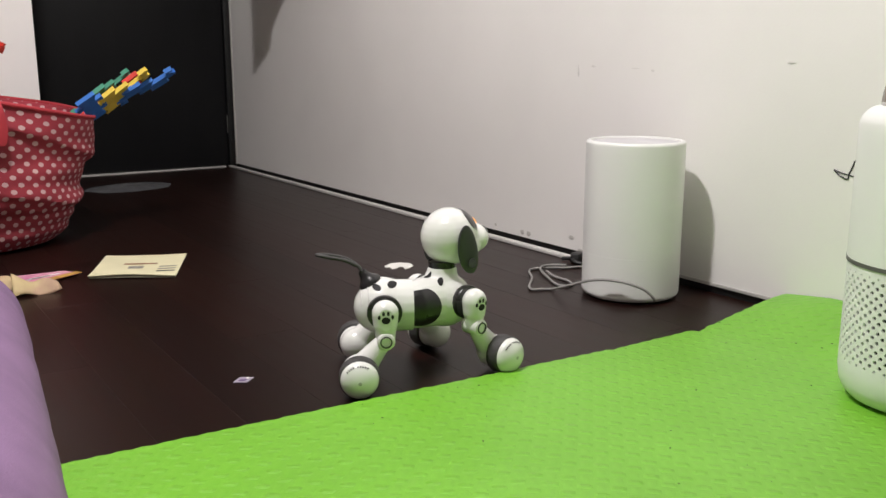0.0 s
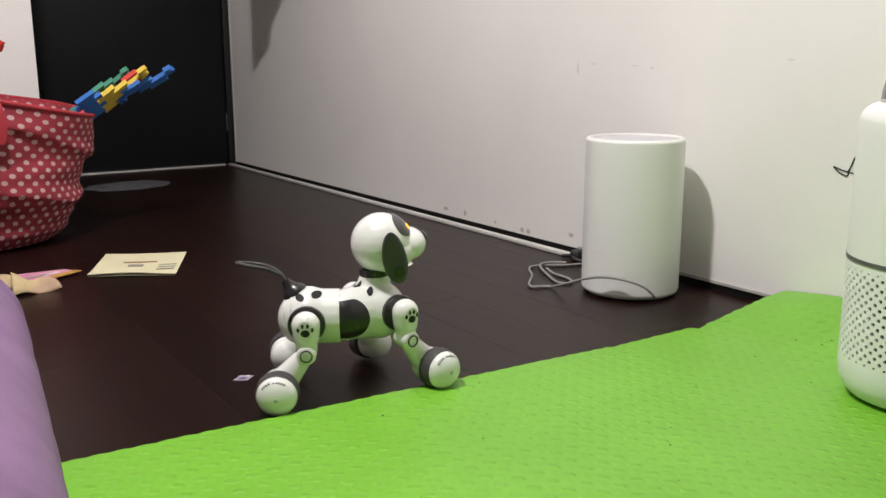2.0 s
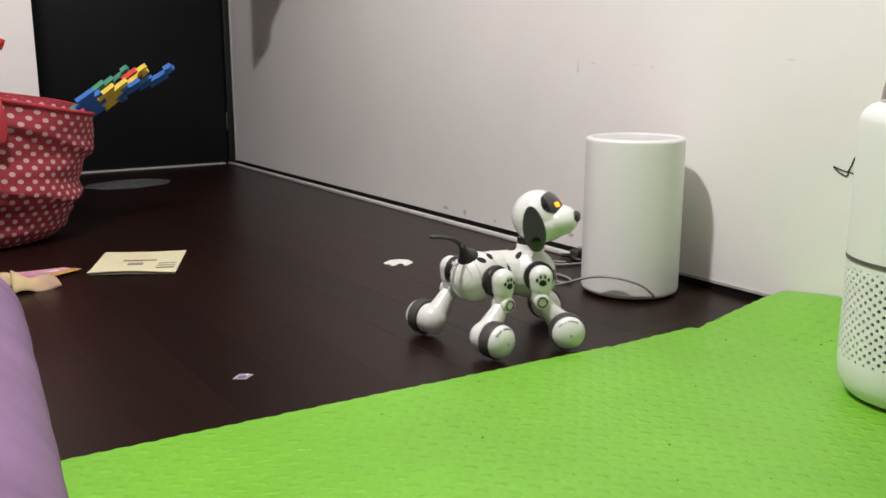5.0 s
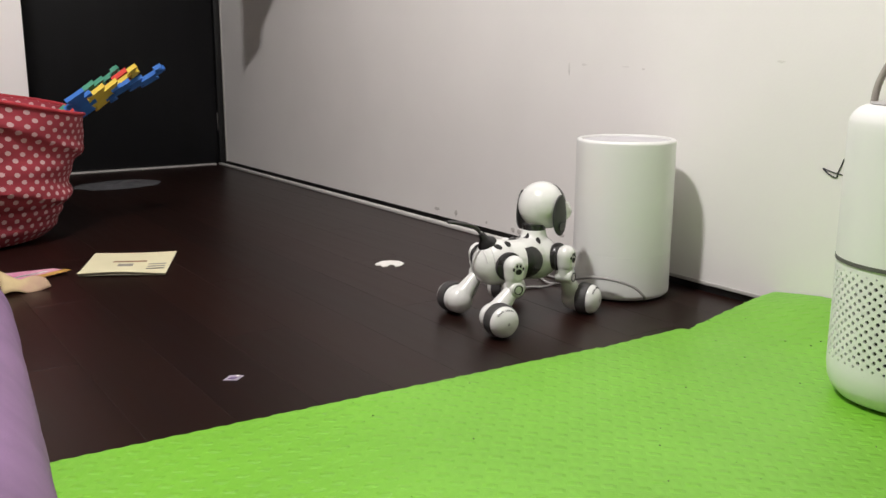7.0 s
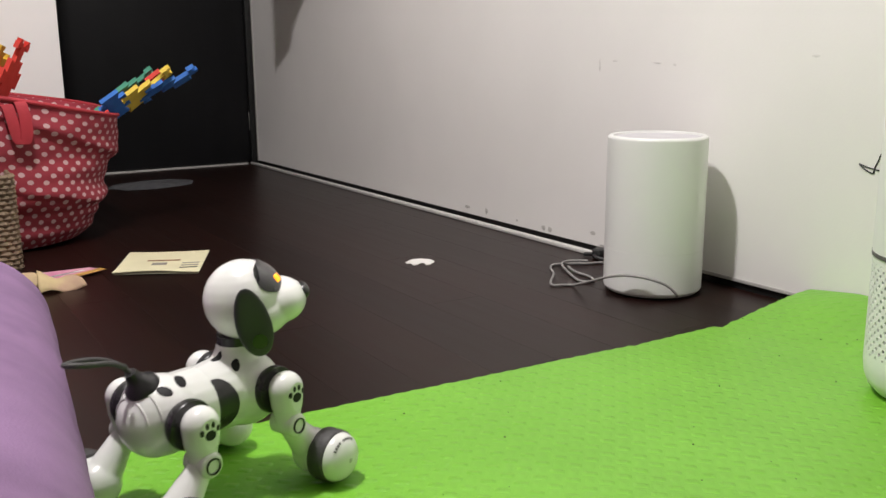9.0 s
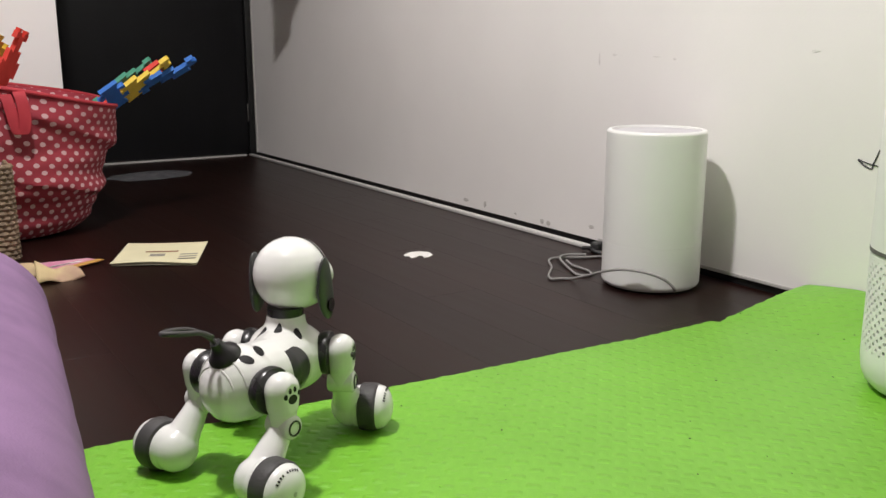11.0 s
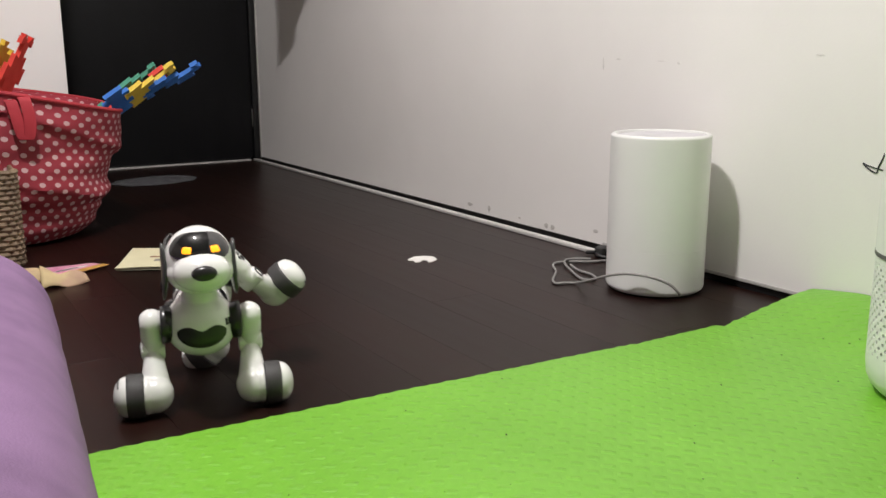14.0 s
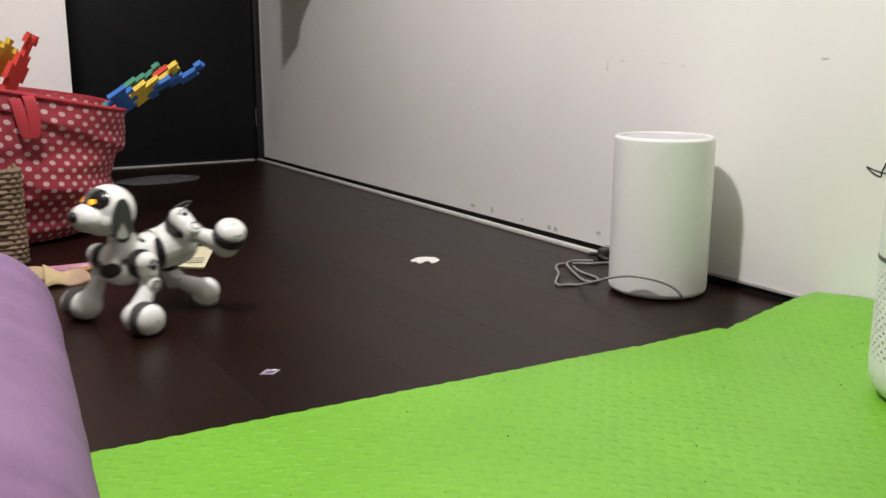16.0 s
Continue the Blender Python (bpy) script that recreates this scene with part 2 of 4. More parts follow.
def tube(points, radius, n=10, closed=False, bm=None, steps=6):
    """A round cord through points, smoothly."""
    bm = bm or bmesh.new()
    p = [Vector(q) for q in points]
    dense = []
    count = len(p)
    for i in range(count if closed else count - 1):
        get = (lambda k: p[k % count]) if closed else (lambda k: p[min(max(k, 0), count - 1)])
        a, b, c, d = get(i - 1), get(i), get(i + 1), get(i + 2)
        for s in range(steps):
            t = s / steps
            dense.append(0.5 * ((2 * b) + (c - a) * t + (2 * a - 5 * b + 4 * c - d) * t * t + (3 * b - a - 3 * c + d) * t ** 3))
    if not closed:
        dense.append(p[-1])
    rings = []
    side = Vector((0, 0, 1))
    for i, q in enumerate(dense):
        nxt = dense[(i + 1) % len(dense)] if closed or i + 1 < len(dense) else q
        prv = dense[i - 1] if closed or i > 0 else q
        d = (nxt - prv).normalized()
        u = d.cross(side)
        if u.length < 0.05:
            u = d.cross(Vector((1, 0, 0)))
        u.normalize()
        w = u.cross(d)
        r = radius(i / max(1, len(dense) - 1)) if callable(radius) else radius
        rings.append([bm.verts.new(q + r * (math.cos(2 * math.pi * k / n) * u + math.sin(2 * math.pi * k / n) * w)) for k in range(n)])
    for i in range(len(rings) if closed else len(rings) - 1):
        a, b = rings[i], rings[(i + 1) % len(rings)]
        for k in range(n):
            bm.faces.new((a[k], a[(k + 1) % n], b[(k + 1) % n], b[k]))
    if not closed:
        bm.faces.new(rings[0][::-1])
        bm.faces.new(rings[-1])
    return bm


def blend(bm, voxel=0.0025, rounds=6):
    """Overlapping solids melted into one smooth skin."""
    me = bpy.data.meshes.new("melt")
    bm.to_mesh(me)
    bm.free()
    ob = new("melt", me)
    r = ob.modifiers.new("r", "REMESH")
    r.mode, r.voxel_size = "VOXEL", voxel
    s = ob.modifiers.new("s", "SMOOTH")
    s.factor, s.iterations = 0.5, rounds
    dg = bpy.context.evaluated_depsgraph_get()
    out = bmesh.new()
    out.from_mesh(ob.evaluated_get(dg).to_mesh())
    bpy.data.objects.remove(ob)
    bpy.data.meshes.remove(me)
    return out


def oval(w, h, n=28, p=2.0):
    pts = []
    for i in range(n):
        a = 2 * math.pi * i / n
        c, s = math.cos(a), math.sin(a)
        pts.append((w / 2 * math.copysign(abs(c) ** (2 / p), c), h / 2 * math.copysign(abs(s) ** (2 / p), s)))
    return pts


def decal(tree, start, way, up, outline, lift=0.0006, rings=6, bm=None, hole=0.0):
    """A thin skin of the given outline laid on a surface, seen along way."""
    bm = bm or bmesh.new()
    way, up, start = Vector(way).normalized(), Vector(up), Vector(start)
    right = way.cross(up).normalized()
    up = right.cross(way).normalized()
    cx = sum(p[0] for p in outline) / len(outline)
    cy = sum(p[1] for p in outline) / len(outline)

    def lay(x, y):
        hit, normal, _, _ = tree.ray_cast(start + right * x + up * y, way)
        if hit is None:
            hit, normal, _, _ = tree.find_nearest(start + right * x + up * y + way * 0.03)
        if normal.dot(way) > 0:
            normal = -normal
        return bm.verts.new(hit + normal * lift)

    made = []
    levels = [hole + (1 - hole) * k / rings for k in range(rings + 1)]
    for s in levels:
        made.append([lay(cx, cy)] if s < 1e-6 else [lay(cx + (x - cx) * s, cy + (y - cy) * s) for x, y in outline])
    n = len(outline)
    for a, b in zip(made, made[1:]):
        for i in range(n):
            j = (i + 1) % n
            if len(a) == 1:
                bm.faces.new((a[0], b[i], b[j]))
            else:
                bm.faces.new((a[i], b[i], b[j], a[j]))
    rim = [bm.verts.new(v.co + way * 0.0016) for v in made[-1]]
    for i in range(n):
        j = (i + 1) % n
        bm.faces.new((made[-1][i], rim[i], rim[j], made[-1][j]))
    bmesh.ops.recalc_face_normals(bm, faces=bm.faces)
    return bm


def slab(outline, z0, z1, bm=None):
    """An upright prism over a plan outline."""
    bm = bm or bmesh.new()
    lo = [bm.verts.new((x, y, z0)) for x, y in outline]
    hi = [bm.verts.new((x, y, z1)) for x, y in outline]
    bm.faces.new(lo[::-1])
    bm.faces.new(hi)
    for i in range(len(outline)):
        j = (i + 1) % len(outline)
        bm.faces.new((lo[i], lo[j], hi[j], hi[i]))
    bmesh.ops.recalc_face_normals(bm, faces=bm.faces)
    return bm


# ---- the room ----
WX = 1.54      # face of the long wall
DY = 4.015     # face of the door
DL = 0.722     # left edge of the door
LEFT, BACK, TOP = -2.3, -1.7, 2.45


def room():
    tagged(thing("floor", boxed(LEFT, BACK, -0.06, WX + 0.1, DY + 0.1, -0.004), UNDER, "dark brown laminate floor of long narrow boards", "floor", kind="structure"))
    wall = thing("wall_east", boxed(WX, BACK, 0.014, WX + 0.1, DY, TOP), WALL, "off-white painted wall with scuffs and pen marks", "wall", kind="structure")
    thing("baseboard", boxed(WX + 0.004, BACK, -0.003, WX + 0.09, DY - 0.002, 0.0138), SKIRT, "low black recessed skirting under the wall", "baseboard", kind="structure")
    thing("trim", boxed(WX - 0.003, BACK, 0.0142, WX - 0.0003, 1.672, 0.021, bevel=0.0008), ALU, "thin pale metal edge strip along the wall foot", "trim", kind="structure")
    thing("wall_north", boxed(LEFT, 3.13, -0.004, 0.561, DY + 0.1, TOP), WALL_SIDE, "white painted wall beside the black door", "wall", kind="structure")
    thing("wall_over_door", boxed(DL - 0.003, DY + 0.001, 2.1, WX + 0.1, DY + 0.1, TOP), WALL_SIDE, "white wall above the door", "wall", kind="structure")
    thing("wall_west", boxed(LEFT - 0.1, BACK, -0.004, LEFT, DY, TOP), WALL_UNSEEN, "unseen side wall, darkened to cut bounce light", "wall", kind="structure")
    thing("wall_south", boxed(LEFT - 0.1, BACK - 0.1, -0.004, WX + 0.1, BACK, TOP), WALL_UNSEEN, "unseen rear wall, darkened to cut bounce light", "wall", kind="structure")
    thing("ceiling", boxed(LEFT - 0.1, BACK - 0.1, TOP, WX + 0.1, DY + 0.1, TOP + 0.1), CEILING, "unseen ceiling, darkened to cut bounce light", "ceiling", kind="structure")
    door = empty("door_1", "closed matt black flush door with pale threshold", "door", pose(DL, DY, 0))
    door["kind"] = "structure"
    w = WX - DL
    part("door_leaf", boxed(0.0, 0.0, 0.012, w - 0.0355, 0.045, 2.08, bevel=0.002), DOOR, door)
    part("door_frame", boxed(w - 0.031, -0.012, 0.0, w - 0.001, 0.05, 2.1, bevel=0.003), DOOR_TRIM, door)
    part("hinge", boxed(w - 0.0350, -0.006, 0.155, w - 0.0312, -0.0002, 0.235, bevel=0.001), STEEL, door, "dull steel hinge")
    part("threshold", boxed(-0.0, -0.018, -0.003, w - 0.052, 0.004, 0.006, bevel=0.002), ALU, door, "pale metal threshold strip")
    part("door_gap", boxed(0.0, 0.006, 0.0055, w - 0.052, 0.04, 0.0118), SKIRT, door)
    thing("corner_bead", boxed(WX - 0.005, DY - 0.020, 0.012, WX - 0.0005, DY - 0.0125, TOP - 0.002, bevel=0.001), ALU, "thin pale strip in the corner beside the door", "trim", kind="structure")
    return wall


def cable_duct():
    bm = boxed(WX - 0.048, 1.655, 0.0, WX - 0.028, DY - 0.03, 0.010, bevel=0.003)
    thing("cable_duct", bm, DUCT, "white plastic cable duct on the floor along the wall", "cable duct")


def wall_marks():
    def smear(name, y, z, w, h, mat, label, turn=0):
        n = 14
        pts = [(0.5 * w * math.cos(2 * math.pi * i / n) * random.uniform(0.6, 1.1), 0.5 * h * math.sin(2 * math.pi * i / n) * random.uniform(0.5, 1.15)) for i in range(n)]
        bm = slab(pts, 0, 0.0006)
        thing(name, bm, mat, label, "wall mark", pose(WX - 0.0006, y, z, 90, 0, -90) @ pose(0, 0, 0, 0, 0, turn))

    for y, z, w, h in ((2.27, 0.035, 0.03, 0.012), (2.17, 0.036, 0.014, 0.022), (1.90, 0.028, 0.02, 0.014), (1.872, 0.026, 0.018, 0.016), (1.70, 0.045, 0.024, 0.012), (2.02, 0.03, 0.012, 0.008)):
        smear("scuff", y, z, w, h, SCUFF, "small grey scuff low on the white wall")
    for y, z, w, h in ((1.693, 0.462, 0.006, 0.035), (1.448, 0.468, 0.012, 0.006), (1.64, 0.475, 0.02, 0.006), (1.095, 0.487, 0.022, 0.005), (1.50, 0.472, 0.03, 0.003), (1.12, 0.61, 0.05, 0.008)):
        smear("old_mark", y, z, w, h, SCUFF_PALE, "faint old tape mark on the white wall")
    # the pen scribble: two crossing strokes
    x = WX - 0.0012
    bm = tube([(x, 0.985, 0.292), (x, 0.972, 0.283), (x, 0.957, 0.278), (x, 0.954, 0.288), (x, 0.949, 0.300), (x, 0.944, 0.314)], 0.0013, n=6)
    tube([(x, 0.985, 0.293), (x, 0.968, 0.288), (x, 0.945, 0.284)], 0.0011, n=6, bm=bm)
    thing("pen_mark", bm, INK, "black pen scribble on the white wall", "pen mark")


def curtain():
    """Unseen gathered cloth added by the door, ceiling-hung; its ragged hem shades the wall."""
    # hem outline set from the shadow it has to throw on the wall
    hem = [(2.83, 1.16), (2.958, 0.981), (3.048, 0.900), (3.068, 0.838), (3.140, 0.800), (3.200, 0.768), (3.192, 0.881), (3.162, 0.990)]
    bm = bmesh.new()
    rows = []
    for j in range(9):
        v = j / 8
        rows.append([bm.verts.new((1.25 + 0.02 * math.sin(2.1 * k) * (0.3 + v), y + (2.98 + 0.03 * k - y) * v, z + (TOP - z) * v)) for k, (y, z) in enumerate(hem)])
    for a, b in zip(rows, rows[1:]):
        for k in range(len(hem) - 1):
            bm.faces.new((a[k], a[k + 1], b[k + 1], b[k]))
    ob = thing("curtain", bm, SHADE_CLOTH, "unseen dark gathered cloth, added near the door to shade the wall", "curtain")
    ob.modifiers.new("thick", "SOLIDIFY").thickness = 0.006


# ---- soft floor things ----


def mat_height(x, y):
    """Rests on the floor and creeps up where it meets the wall."""
    t = min(1, max(0, (x - 1.27) / 0.27))
    s = t * t * (3 - 2 * t)
    return 0.009 + s * (0.016 + 0.026 * min(1, max(0, (1.12 - y) / 0.16)) ** 0.7) + 0.0012 * noise.noise(Vector((x * 5, y * 5, 0)))


def mat_edge(x):
    nick = 0.0
    if x > 1.055:
        nick -= 0.009 * math.exp(-((x - 1.055) / 0.02))
    if x > 1.268:
        nick -= 0.014 * math.exp(-((x - 1.268) / 0.03))
    nick += 0.0013 * math.sin(2 * math.pi * x / 0.0276)
    return 1.126 - 0.056 * min(x, 1.12) + 0.0022 * noise.noise(Vector((x * 38, 0, 3))) + nick


def green_mat():
    bm = bmesh.new()
    nx, ny = 260, 120
    x0, x1, y0 = -0.45, WX - 0.004, -0.75
    grid = []
    for j in range(ny + 1):
        v = (j / ny) ** 0.8
        row = []
        for i in range(nx + 1):
            x = x0 + (x1 - x0) * i / nx
            y = y0 + (mat_edge(x) - y0) * v
            row.append(bm.verts.new((x, y, mat_height(x, y))))
        grid.append(row)
    for j in range(ny):
        for i in range(nx):
            bm.faces.new((grid[j][i], grid[j][i + 1], grid[j + 1][i + 1], grid[j + 1][i]))
    rim = grid[-1]
    low = [bm.verts.new((v.co.x, v.co.y - 0.0015, max(0.0, v.co.z - 0.0085))) for v in rim]
    for i in range(nx):
        bm.faces.new((rim[i], rim[i + 1], low[i + 1], low[i]))
    thing("foam_mat", bm, GREEN, "bright green embossed foam mat lying on the floor", "foam mat")


def mat_specks():
    rnd = random.Random(4)
    bm = bmesh.new()
    for k in range(46):
        x, y = rnd.uniform(0.3, 1.45), rnd.uniform(0.55, 1.08)
        r = rnd.uniform(0.0007, 0.0016)
        ball(bm, (x, y, mat_height(x, y) + r * 0.4), (r, r * rnd.uniform(0.7, 1.6), r * 0.6), seg=6)
    tagged(thing("crumbs", bm, GRIT, "dark crumbs scattered on the green mat", "crumbs", kind="stuff"))


def bolster():
    """A long soft roll with a rounded far end."""
    a, b = Vector((-0.0455, 0.18, 0.115)), Vector((0.0975, 1.46, 0.115))
    r = 0.112
    d = (b - a).length
    prof = [(0, 0), (r * 0.8, 0.006), (r, 0.05)] + [(r, 0.05 + (d - 0.12) * k / 40) for k in range(1, 41)]
    prof += [(r * math.cos(k * math.pi / 20) ** 0.75, d - 0.07 + 0.085 * math.sin(k * math.pi / 20)) for k in range(1, 10)] + [(0, d + 0.016)]
    m = Matrix.Translation(a) @ (b - a).to_track_quat("Z", "Y").to_matrix().to_4x4()
    bm = lathe(prof, 72, m, caps=False)
    for v in bm.verts:
        k = noise.noise(v.co * 6) * 0.003 + noise.noise(v.co * 18) * 0.0012
        v.co += Vector((1, 0, 0.6)) * k
        v.co.z = max(v.co.z, 0.0105)
    thing("bolster", bm, PURPLE, "soft purple cloth bolster lying on the green mat", "bolster")


# ---- the two white devices ----


def plain_purifier():
    root = empty("air_purifier", "plain white cylindrical air purifier standing on dark floor", "air purifier", pose(1.385, 1.341, 0))
    R, H = 0.1022, 0.3295
    prof = [(0.0, 0.004), (0.090, 0.004), (0.0965, 0.0048), (0.1002, 0.0080), (R, 0.0130), (R, 0.0142), (R, 0.0180), (R, 0.0948), (R - 0.0005, 0.0952), (R - 0.0005, 0.0958), (R, 0.0962), (R, H - 0.018)]
    prof += [(R - 0.007 + 0.007 * math.cos(k * math.pi / 12), H - 0.007 + 0.007 * math.sin(k * math.pi / 12)) for k in range(7)]
    prof += [(R - 0.011, H - 0.001), (R - 0.0135, H - 0.006), (R - 0.014, H - 0.016)]
    part("body", lathe(prof, 96, caps=False), WHITE, root)
    part("top_grille", lathe([(0, H - 0.0035), (0.045, H - 0.0035), (0.047, H - 0.0025), (R - 0.0142, H - 0.004)], 96, caps=False), TOP_GREY, root, "pale grey recessed top grille")
    part("foot", lathe([(0, 0.0), (0.0925, 0.0), (0.0935, 0.0042), (0, 0.0042)], 64, caps=False), SKIRT, root, "black foot ring")


def perforated_purifier():
    cx, cy = 1.266, 0.644
    root = empty("perforated_purifier", "white cylindrical purifier with perforated lower half on green mat", "air purifier", pose(cx, cy, mat_height(cx, cy) + 0.001))
    R, H, seam = 0.113, 0.423, 0.205
    top = [(R, seam + 0.003), (R, H - 0.035)]
    top += [(R - 0.03 + 0.03 * math.cos(k * math.pi / 20), H - 0.03 + 0.03 * math.sin(k * math.pi / 20)) for k in range(1, 10)]
    top += [(0.080, H), (0.074, H - 0.002), (0.070, H - 0.010), (0.0, H - 0.010)]
    part("upper_shell", lathe(top, 96, caps=False), WHITE, root)
    part("seam_ring", lathe([(R - 0.004, seam - 0.003), (R + 0.0005, seam - 0.0028), (R + 0.0005, seam + 0.0028), (R - 0.004, seam + 0.003)], 96, caps=False), RING, root, "thin grey seam ring")
    part("top_plate", lathe([(0, H - 0.008), (0.072, H - 0.008), (0.088, H + 0.0008), (0.086, H + 0.003), (0, H + 0.003)], 64, caps=False), SHELL_GREY, root, "grey top plate")
    base = [(0, 0), (0.082, 0.0), (0.095, 0.004), (0.104, 0.013), (0.1095, 0.026), (R - 0.001, 0.045), (R - 0.001, 0.052)]
    part("base", lathe(base, 96, caps=False), PERF, root)
    # band with true holes in staggered rows
    cols, rows, z0, z1 = 46, 22, 0.052, seam - 0.003
    bm = bmesh.new()
    hole = 10
    cw, rh = 2 * math.pi / cols, (z1 - z0) / rows

    def at(a, z, r):
        return (r * math.cos(a), r * math.sin(a), z)

    for j in range(rows):
        for i in range(cols):
            a = (i + (0.5 if j % 2 else 0.0)) * cw
            z = z0 + (j + 0.5) * rh
            fade = min(1.0, (j + 0.4) / 2.0, (rows - 1 - j + 0.1) / 2.2)
            hr = 0.0029 * max(0.0, fade)
            frame_pts = [(a + cw * u / 2, z + rh * v / 2) for u, v in ((1, 0), (1, 1), (0, 1), (-1, 1), (-1, 0), (-1, -1), (0, -1), (1, -1))]
            outer = [bm.verts.new(at(p, q, R - 0.001)) for p, q in frame_pts]
            if hr < 0.0006:
                bm.faces.new(outer)
                continue
            ring, deep = [], []
            for k in range(8):
                t = k * math.pi / 4
                ring.append(bm.verts.new(at(a + hr * math.cos(t) / R, z + hr * math.sin(t), R - 0.001)))
                deep.append(bm.verts.new(at(a + hr * math.cos(t) / R, z + hr * math.sin(t), R - 0.0045)))
            for k in range(8):
                l = (k + 1) % 8
                bm.faces.new((outer[k], outer[l], ring[l], ring[k]))
                bm.faces.new((ring[k], ring[l], deep[l], deep[k]))
    bmesh.ops.remove_doubles(bm, verts=bm.verts, dist=0.00005)
    part("perforated_band", bm, PERF, root, "pale band pierced with small round holes", smooth=False)
    part("filter", lathe([(R - 0.0062, z0 - 0.02), (R - 0.0062, z1)], 64, caps=False), INNER, root, "dark filter behind the holes")
    pts = [(-0.083 * math.cos(a), 0, H - 0.006 + 0.105 * math.sin(a)) for a in [k * math.pi / 12 for k in range(13)]]
    turn = pose(0, 0, 0, 0, 0, -63)
    part("handle", tube(pts, 0.0050, n=12), HANDLE, root, "grey carrying loop", m=turn)


def power_cord():
    z = 0.0035
    pts = [(1.345, 1.232, 0.012), (1.335, 1.225, 0.022), (1.318, 1.236, 0.040), (1.292, 1.262, 0.052), (1.268, 1.30, 0.054), (1.252, 1.335, 0.046), (1.245, 1.375, 0.030),
           (1.252, 1.418, 0.014), (1.258, 1.450, z), (1.240, 1.463, z), (1.223, 1.468, z), (1.226, 1.483, z), (1.241, 1.503, z), (1.290, 1.553, z), (1.320, 1.600, z), (1.349, 1.622, z),
           (1.392, 1.606, z), (1.424, 1.585, z), (1.480, 1.570, z)]
    loop = [(1.424, 1.588, 0.0095), (1.385, 1.612, 0.0095), (1.352, 1.598, 0.0085), (1.321, 1.533, z), (1.296, 1.474, z), (1.304, 1.452, z), (1.324, 1.457, z), (1.339, 1.487, z), (1.342, 1.537, z), (1.352, 1.575, 0.0075)]
    thing("power_cord", tube(loop, 0.0028, n=10, steps=8, bm=tube(pts, 0.0028, n=10, steps=8)), CABLE, "grey power cord looped on the dark floor", "power cord")
    bm = tube([(1.475, 1.66, 0.006), (1.482, 1.635, 0.010), (1.47, 1.61, 0.008), (1.478, 1.59, 0.005), (1.485, 1.56, 0.005), (1.50, 1.52, 0.005)], 0.0045, n=10)
    thing("black_lead", bm, CABLE_DARK, "short black lead leaving the cable duct", "cable")
    thing("plug", boxed(-0.016, -0.012, 0, 0.016, 0.012, 0.026, bevel=0.005, seg=3), CABLE_DARK, "black plug on the floor by the wall", "plug", pose(1.492, 1.625, 0.0, 0, 0, 20))


# ---- things by the door ----


